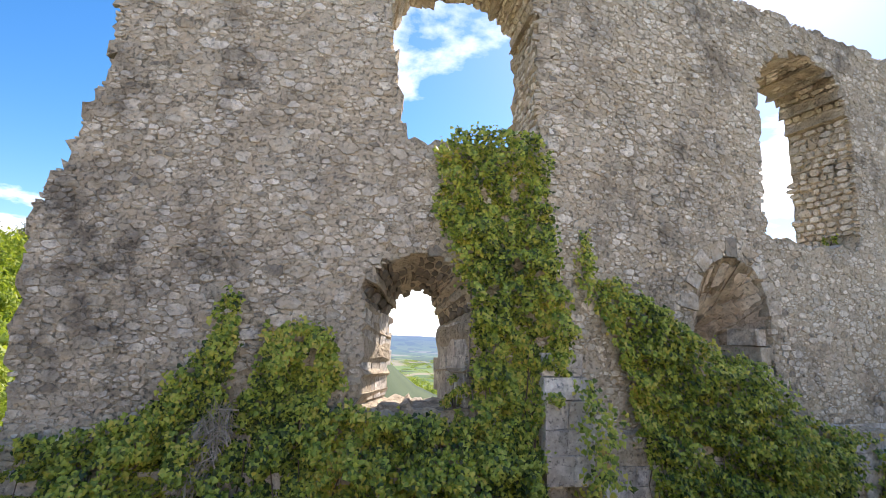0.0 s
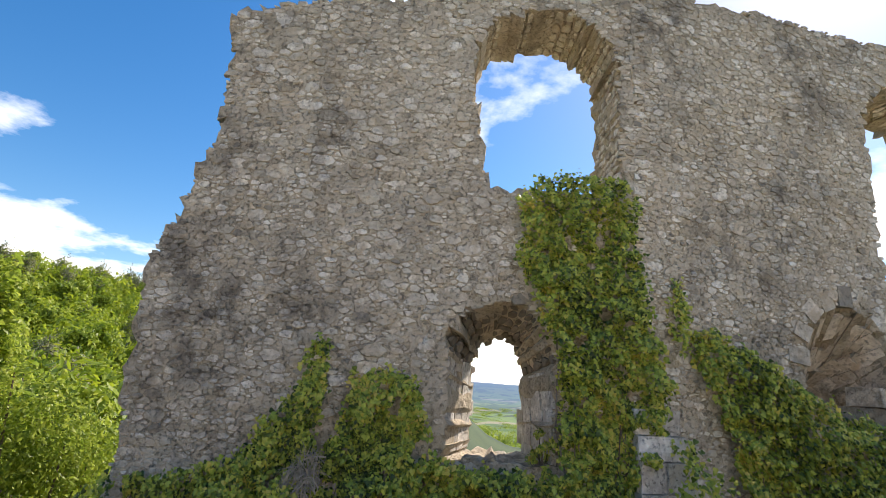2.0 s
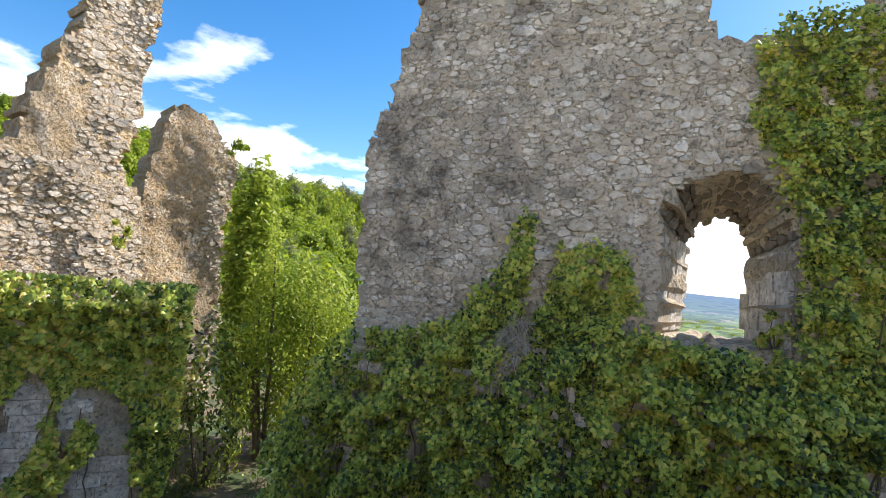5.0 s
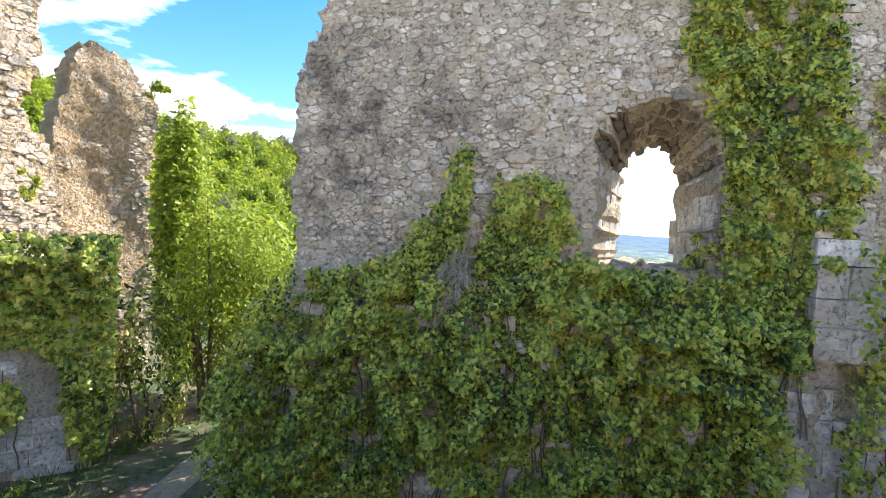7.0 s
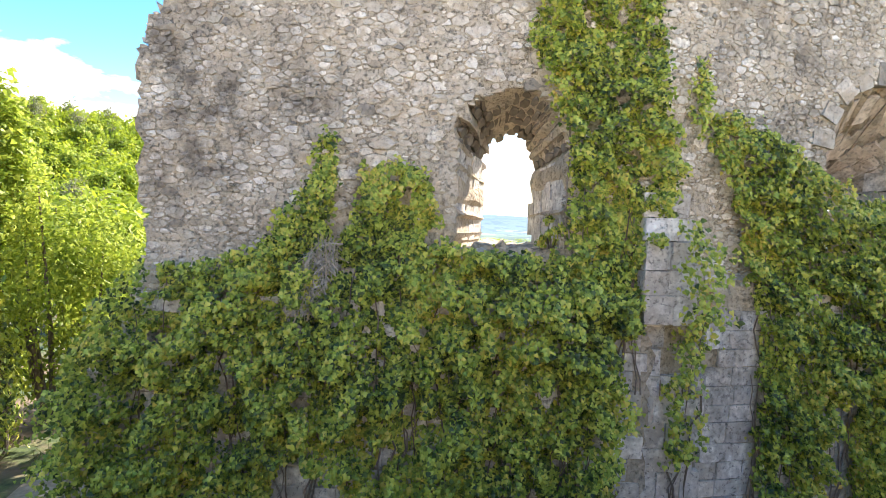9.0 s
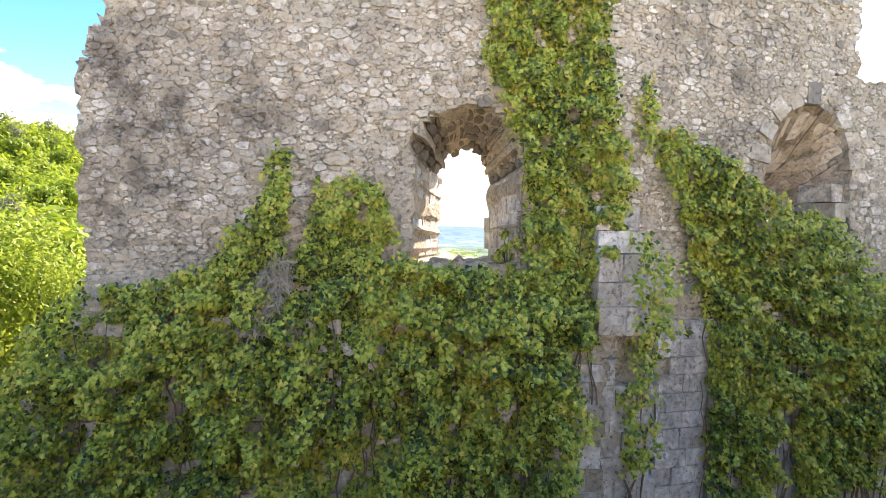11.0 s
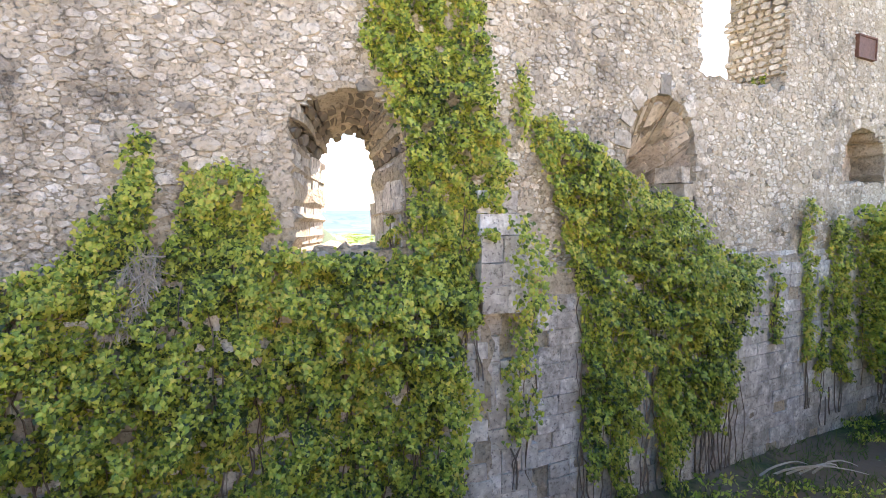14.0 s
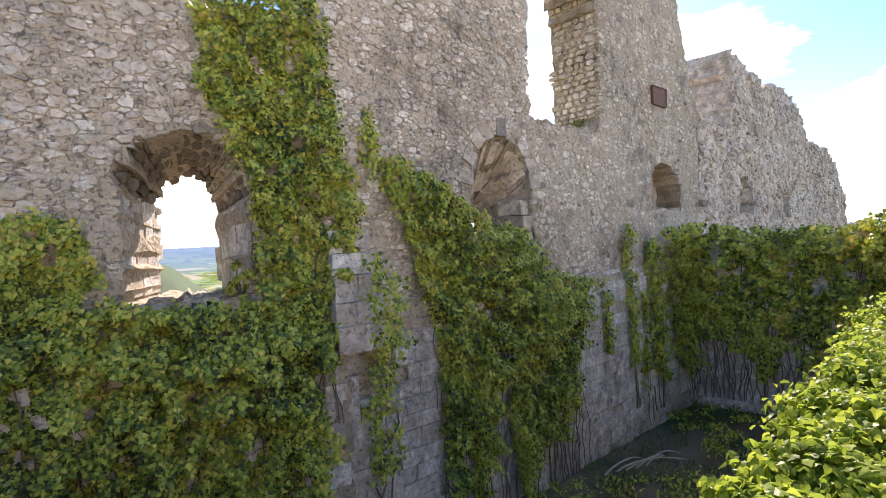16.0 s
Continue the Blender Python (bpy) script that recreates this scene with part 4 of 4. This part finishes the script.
STRIP = in_poly([(1.02, 7.6), (1.25, 7.8), (1.68, 7.98), (2.6, 8.0), (2.78, 7.45), (2.95, 6.0), (3.2, 5.0), (3.1, 4.4), (2.85, 3.6), (2.5, 2.0), (1.8, 2.0), (1.72, 3.7), (1.68, 4.6), (1.62, 5.4), (1.35, 6.1), (1.1, 6.9)])
ivy("ivy", W1, STRIP, (0.8, 3.3, 1.9, 8.2), 2300, 0.056, lambda s, z: 0.22 + (0.1 if z > 7.4 else 0), "tall ivy stem climbing between the windows", 72, -0.75, stems=10, front=w1_front)
EAST = in_poly([(0.72, 5.75), (1.1, 5.82), (1.46, 5.75), (2.04, 5.4), (2.82, 4.82), (3.82, 4.67), (4.4, 4.1), (4.9, 3.65), (6.28, 3.5), (5.9, 2.46), (5.25, 0.6), (5.0, -0.7), (1.75, -0.6), (1.72, 2.77), (1.3, 4.33), (0.8, 5.3)])
ivy("ivy", W2, EAST, (0.6, 6.4, -0.75, 6.0), 2250, 0.058, lambda s, z: 0.18 + (0.22 if 2.5 < s and 2 < z < 4.6 else 0.05), "wide ivy curtain below the blocked embrasure", 73, -0.44, stems=40, front=w2_front)
TUFTS = in_poly([(0.42, 6.6), (0.62, 6.55), (0.7, 5.6), (0.55, 5.3), (0.4, 5.6)])
ivy("ivy", W2, TUFTS, (0.3, 0.9, 5.2, 6.7), 1100, 0.060, lambda s, z: 0.1, "thin ivy trail on the rubble", 74, -0.5, front=w2_front)
for k, (a, b, lo, hi) in enumerate(((6.9, 7.2, 1.6, 3.3), (8.0, 8.4, 0.0, 4.7), (8.5, 9.0, -0.5, 3.1), (9.1, 9.9, -0.3, 4.3), (10.2, 12.9, 0.2, 4.1))):
    ivy("ivy", W2, lambda s, z, a=a, b=b, lo=lo, hi=hi: a < s < b and lo < z < hi - 0.4 * abs(wob(s, 0, 3, k)), (a, b, lo, hi), 1200, 0.066, lambda s, z: 0.16 + 0.25 * (s > 10), "ivy strand hanging down squared stone", 75 + k, -0.35, stems=4, front=w2_front)
ivy("ivy", BUT, in_poly([(0.3, 4.2), (0.55, 4.3), (0.8, 3.6), (1.0, 2.9), (0.75, 2.0), (0.9, 0.9), (0.7, 0.2), (0.4, 0.6), (0.3, 1.8), (0.45, 2.6)]), (0.1, 1.1, 0.1, 4.4), 900, 0.060, lambda s, z: 0.25 + 0.25 * (z > 3), "ragged ivy on the broken buttress", 81, -0.3, stems=5)
ivy("ivy", WC, lambda s, z: z < 4.5 + 0.3 * wob(s, 1, 1.4, 6) and z > 1.2 + 1.7 * wob(s, 0, 2.2, 5) - 0.15 * s, (0.0, 9.0, -0.4, 4.8), 800, 0.095, lambda s, z: 0.28 + 0.45 * max(0.0, z - 3.0), "heavy ivy crowning the cross wall", 82, -0.4, stems=170)
ivy("ivy", WL, lambda s, z: z > 1.75 + 0.7 * wob(s, 0, 1.5, 2) or wob(s * 1.6, z * 0.35, 1.1, 3) > -0.06 + (0.12 if 4.4 < s < 6.2 else 0), (0.0, 7.0, -0.5, 3.65), 1150, 0.088, lambda s, z: 0.18 + 0.5 * max(0.0, min(1.0, z - 2.2)), "ivy thatch spilling over the low wall", 83, -0.5, stems=20)

# shrubs, saplings and the sunlit growth on the wall top
bush("bush", (*polar(-40.4, 15.3), 3.1), (0.75, 0.8, 3.6), 6500, 0.12, M_SHRUB, "ivy-clad sapling beside the broken pier", 91, (LEAF, LEAF_F), stems=3)
bush("bush", (*polar(-37.2, 14.0), 2.2), (1.0, 1.0, 3.0), 6000, 0.10, M_SHRUB, "tall bright green sapling thicket in the gap", 92, stems=6)
bush("bush", (*polar(-34.2, 14.3), 1.75), (1.0, 1.0, 2.75), 5000, 0.10, M_SHRUB, "bright green sapling thicket among brambles", 93, stems=6)
bush("bush", (*polar(-31.0, 15.0), 1.5), (1.2, 1.1, 2.4), 5000, 0.10, M_SHRUB, "bright green sapling behind the wall end", 96, stems=6)
bush("bush", (*polar(-42.8, 12.6), 1.1), (0.9, 0.9, 2.2), 2600, 0.11, M_IVY, "dark ivy-grown bush by the gap", 94)
bush("bush", (*polar(-33.0, 10.0), 0.1), (0.55, 0.5, 0.95), 900, 0.10, M_SHRUB, "small light green shrub beside the path", 95)
for k, (x, y, a, h) in enumerate(((4.5, 1.55, 0.6, 0.32), (5.5, 1.9, 0.8, 0.42), (6.7, 2.1, 0.9, 0.52), (8.2, 2.45, 1.0, 0.62), (10.0, 2.8, 1.2, 0.75), (12.0, 3.2, 1.4, 0.9), (14.5, 3.8, 1.6, 1.1), (3.75, 1.3, 0.55, 0.24), (3.05, 1.12, 0.42, 0.18))):
    bush("bush", (x + 0.05, y - 0.05, 2.95 + h * 0.4), (a, 0.65, h * 0.85), 4600, 0.056, M_SHRUB, "sunlit ivy tumbling over the rampart edge", 100 + k, (LEAF, LEAF_F), "ivy", 3)
bush("bush", (-2.75, 1.35, 2.8), (0.25, 0.2, 0.28), 200, 0.075, M_SHRUB, "bright ivy sprig beside a pale kerb stone", 110, (LEAF, LEAF_F), "ivy", 3)
bush("bush", (1.52, 7.6, 4.02), (0.28, 0.22, 0.26), 420, 0.06, M_IVY, "dark low bush on the window sill", 111)
bush("bush", (*W2.at(7.2, 0.5, 7.1)[:3],), (0.2, 0.2, 0.35), 240, 0.07, M_IVY, "small dark plant rooted in the high window", 112)
bush("bush", (*W2.at(12.2, -0.1, 4.0)[:3],), (0.5, 0.4, 0.8), 900, 0.12, M_IVY, "ivy bush where wall and cross wall meet", 113)
bush("bush", (10.6, 6.6, -0.5), (2.2, 1.3, 0.2), 520, 0.085, M_IVY, "low brambles over the shaded cellar floor", 114)
bush("bush", (8.2, 7.2, -0.5), (2.0, 1.0, 0.2), 520, 0.085, M_IVY, "low weeds along the wall foot", 115)
bush("bush", (-8.6, 5.6, -0.4), (1.0, 1.2, 0.3), 260, 0.10, M_IVY, "low weeds under the low wall", 116)

# unseen leafy trees added close behind the wall to cast shade on the gap
bush("tree", (-4.5, 12.2, 5.6), (1.2, 1.5, 6.0), 8000, 0.16, M_SHRUB, "unseen leafy tree added behind the wall to shade the gap", 117, category="tree", stems=7)
bush("tree", (-3.3, 10.9, 3.6), (1.1, 1.2, 4.4), 6000, 0.14, M_SHRUB, "unseen leafy sapling added by the wall end for shade", 118, category="tree", stems=7)

# trodden path through the gap
pv, pf = [], []
PATH_LINE = [(-6.45, 6.4, 0.16), (-6.6, 7.4, 0.26), (-6.85, 8.8, 0.32), (-7.0, 10.5, 0.45), (-6.6, 13.0, 0.5), (-6.0, 16.0, 0.5)]
for i, (x, y, w) in enumerate(PATH_LINE):
    for k in range(7):
        u = (k - 3) / 3
        px_, py_ = x + u * w * (1 + 0.2 * wob(i, k, 2.0, 1)), y + 0.15 * u
        pv.append((px_, py_, ground_height(px_, py_) + 0.02 + 0.03 * (1 - u * u)))
    if i:
        pf += [[(i - 1) * 7 + k, (i - 1) * 7 + k + 1, i * 7 + k + 1, i * 7 + k] for k in range(6)]
tagged(mesh_object("path", pv, pf, M_TRAIL, smooth=True), "pale trodden chalk path", "path", kind="structure")

# grass on the cellar floor
rg = np.random.default_rng(121)
GP = np.stack([rg.uniform(-10, 15, 20000), rg.uniform(1.5, 10, 20000), np.zeros(20000)], 1)
GP = GP[[wob(x, y, 0.9, 12) > -0.05 for x, y, _ in GP]]
GP = GP[(GP[:, 1] < 7.3 + 0.21 * np.maximum(0, GP[:, 0] - 3)) | (GP[:, 0] < -5.2)]
GP = GP[~((np.abs(GP[:, 0] + 6.6) < 0.7) & (GP[:, 1] > 5.5))]
GP[:, 2] = [ground_height(x, y) + 0.05 for x, y, _ in GP]
BLADE, BLADE_F = np.array([(-0.05, 0, -0.6), (0.05, 0, -0.6), (0.03, 0.05, 0.1), (0.0, 0.15, 0.7), (-0.03, 0.05, 0.1)]), [[0, 1, 2, 4], [4, 2, 3]]
tagged(leaves("grass", GP, np.array([0, -1.0, 0]) * np.ones((len(GP), 1)), 0.26, M_GRASS, None, (BLADE, BLADE_F), 0.8, 0.0, 122), "tufts of grass on the shaded floor", "grass", kind="stuff")

# leafless grey twigs of a dead ivy
rk = np.random.default_rng(125)
TP = np.stack([rk.uniform(-2.15, -1.45, 1500), np.full(1500, 7.5), rk.uniform(2.75, 3.95, 1500)], 1)
TP = TP[[((x + 1.8 - 0.25 * (z - 3.3)) / 0.23) ** 2 + ((z - 3.4) / 0.5) ** 2 < 1 + 0.5 * wob(x, z, 3, 4) for x, _, z in TP]]
TP[:, 1] += np.array([w1_front(x, z) for x, _, z in TP]) - rk.uniform(0.1, 0.4, len(TP))
dead = tagged(new("dead_ivy"), "tangle of leafless grey ivy twigs on the wall", "ivy")
leaves("tangle", TP, np.tile([0, -1.0, 0], (len(TP), 1)), 0.2, M_BRANCH, dead, (BLADE * np.array([0.7, 1, 1]), BLADE_F), 0.9, 0.2, 126)

# dry branches at the wall foot
dry = tagged(new("dry_branch"), "pale fallen dry branches at the wall foot", "branch")
rd = np.random.default_rng(131)
for k in range(5):
    p = np.array([*W2.at(5.6 + 0.25 * k, -0.9 - 0.1 * k, 0)[:2], GROUND + 0.1])
    V, F, d = [], [], np.array([rd.uniform(0.5, 1), rd.uniform(-0.4, 0.1), 0.5])
    for i in range(7):
        for b in range(5):
            V.append(p + 0.022 * (1 - i / 9) * np.array([math.cos(b * 1.257), math.sin(b * 1.257) * 0.6, math.sin(b * 1.257)]))
        p = p + d * 0.2
        d = d + np.array([rd.normal(0, 0.15), rd.normal(0, 0.15), -0.17])
    F = [[i * 5 + b, i * 5 + (b + 1) % 5, i * 5 + 5 + (b + 1) % 5, i * 5 + 5 + b] for i in range(6) for b in range(5)]
    mesh_object("branch", V, F, M_BRANCH, dry)

# ---------------------------------------------------------------- woods on the hill


def tree(seed, mat, n, size, height, spread):
    r = np.random.default_rng(seed)
    t = tagged(new("tree"), "spring woodland tree on the hillside", "tree", "woods on the hill")
    V, F = [], []
    for i, (z, w) in enumerate(((-1.0, 0.22), (height * 0.4, 0.15), (height * 0.9, 0.04))):
        V += [(w * math.cos(b * 1.047) + 0.1 * i, w * math.sin(b * 1.047), z) for b in range(6)]
    F = [[i * 6 + b, i * 6 + (b + 1) % 6, i * 6 + 6 + (b + 1) % 6, i * 6 + 6 + b] for i in range(2) for b in range(6)]
    mesh_object("trunk", V, F, M_BARK, t)
    for k in range(4):
        a, z0 = k * 1.6 + r.uniform(0, 1), height * r.uniform(0.35, 0.6)
        tip = np.array([math.cos(a) * spread * 0.7, math.sin(a) * spread * 0.7, z0 + height * 0.25])
        V = []
        for p, w in ((np.array([0.05, 0, z0]), 0.09), (tip, 0.02)):
            V += [tuple(p + w * np.array([math.cos(b * 1.257), math.sin(b * 1.257), 0])) for b in range(5)]
        mesh_object("limb", V, [[b, (b + 1) % 5, 5 + (b + 1) % 5, 5 + b] for b in range(5)], M_BARK, t)
    k = 26
    d = r.normal(0, 1, (k, 3))
    d /= np.linalg.norm(d, axis=1, keepdims=True)
    heart = d * r.uniform(0.4, 1, (k, 1)) * np.array([spread, spread, height * 0.4]) + np.array([0, 0, height * 0.62])
    pick = r.integers(k, size=n)
    P = heart[pick] + r.normal(0, 1, (n, 3)) * np.array([spread, spread, height * 0.35]) * 0.2
    out = P - np.array([0, 0, height * 0.55])
    out /= np.linalg.norm(out, axis=1, keepdims=True)
    leaves("crown", P, out * 0.8, size, mat, t, (OVAL, OVAL_F), 0.5, 0.3, seed)
    return t


kinds = [tree(201, M_TREE, 1500, 0.75, 9.0, 3.2), tree(202, M_TREE, 1300, 0.7, 7.5, 3.6), tree(203, M_WOOD, 900, 0.5, 10.0, 2.8), tree(204, M_SHRUB, 1500, 0.75, 8.5, 3.0)]
rt = np.random.default_rng(211)
spots = []
for k in range(1500):
    az, rr = rt.uniform(-72, -3.0), rt.uniform(24, 265) ** 1.0
    if len(spots) >= 290:
        break
    if rt.random() > (rr / 265) ** 0.5 * (1.0 if az < -24 else 0.55):
        continue
    x, y = polar(az, rr)
    if rr < 60 and az > -27:
        continue
    if all((x - a) ** 2 + (y - b) ** 2 > (3.0 + rr * 0.016) ** 2 for a, b in spots):
        spots.append((x, y))
for i, (x, y) in enumerate(spots):
    rr = math.hypot(x, y)
    k = int(rt.choice(4, p=[0.32, 0.28, 0.22, 0.18])) if rr < 190 else int(rt.choice(4, p=[0.2, 0.15, 0.5, 0.15]))
    m = pose(x, y, ground_height(x, y), 0, 0, float(rt.uniform(0, 360)))
    sc = float(rt.uniform(0.6, 1.15)) * (0.75 if rr < 60 else 1.0)
    src = kinds[k]
    if i < 4:
        src = kinds[i]
        src.matrix_basis = m
        src.scale = (sc, sc, sc)
    else:
        old = tuple(src.scale)
        src.scale = (sc, sc, sc)
        copy_thing(src, m)
        src.scale = old
# the thick of the wood behind
WP, WO = [], []
for k in range(2600):
    az, rr = rt.uniform(-75, -2.0), 60 + 190 * math.sqrt(rt.random())
    if az > -22 and rt.random() < 0.15:
        continue
    x, y = polar(az, rr)
    h = rt.uniform(4.5, 8.5)
    d = rt.normal(0, 1, (70, 3))
    d /= np.linalg.norm(d, axis=1, keepdims=True)
    WP.append(d * rt.uniform(0.55, 1.05, (70, 1)) * np.array([h * 0.42, h * 0.42, h * 0.5]) + np.array([x, y, ground_height(x, y) + h * 0.5]))
    WO.append(d)
tagged(leaves("woods", np.concatenate(WP), np.concatenate(WO), 1.15, M_TREE, None, (OVAL, OVAL_F), 0.5, 0.3, 223), "dense spring woods over the hill", "woods", kind="stuff")
# hedges and copses in the valley
rv_ = np.random.default_rng(221)
HP, HO = [], []
for k in range(260):
    az, rr = rv_.uniform(-6, 22), rv_.uniform(520, 2200)
    x, y = polar(az, rr)
    h = rv_.uniform(4, 9)
    n = 160
    q = rv_.normal(0, 1, (n, 3)) * np.array([h * rv_.uniform(0.6, 3.0), h * 0.6, h * 0.3]) + np.array([x, y, ground_height(x, y) + h * 0.5])
    HP.append(q)
    HO.append(np.tile([0, -1.0, 0.3], (n, 1)))
for k in range(420):
    az, rr = rv_.uniform(-4, 17), rv_.uniform(420, 1250)
    x, y = polar(az, rr)
    if wob(x, y, 0.006, 9.0) < -0.12 + 0.25 * (rr - 420) / 830:
        continue
    h = rv_.uniform(8, 15)
    d = rv_.normal(0, 1, (120, 3))
    d /= np.linalg.norm(d, axis=1, keepdims=True)
    HP.append(d * rv_.uniform(0.6, 1.05, (120, 1)) * np.array([h * 0.6, h * 0.6, h * 0.5]) + np.array([x, y, ground_height(x, y) + h * 0.45]))
    HO.append(d)
tagged(leaves("copses", np.concatenate(HP), np.concatenate(HO), 2.0, M_SHRUB, None, (OVAL, OVAL_F), 0.6, 0.3, 222), "copses and hedges across the valley", "trees", kind="stuff")

# low growth at the foot of the cross wall
for k, (x, y) in enumerate(((13.2, 8.6), (13.9, 7.2), (14.6, 5.8), (12.2, 7.9), (11.8, 5.6))):
    bush("bush", (x, y, -0.45), (1.0, 0.9, 0.35), 420, 0.085, M_IVY, "dark creeping ivy on the shaded floor", 140 + k)

# unseen wall added behind the viewer: closes the court, bounces sunlight onto the ruins
WS = Face((16, -7.5), 180)
wall_south = ruin_wall("wall_south", WS, (0.0, 34.0), (-0.9, 10.0), 0.5, lambda s, z: z < 8.5 + 0.8 * wob(s, 0, 0.5, 2), 1.2, M_WARM, lambda s, z: 0.1 * wob(s, z, 0.5, 1), seed=6.0)
tagged(wall_south, "added unseen pale limestone wall bouncing sunlight into the court", "wall")

bush("bush", (*polar(-52.0, 12.9), 4.5), (0.28, 0.28, 0.35), 420, 0.07, M_IVY, "small dark plant rooted in the ruined pillar", 150)
bush("bush", (*polar(-42.6, 16.2), 7.2), (0.35, 0.35, 0.35), 500, 0.09, M_SHRUB, "light green sprig on the broken pier top", 151, stems=0)
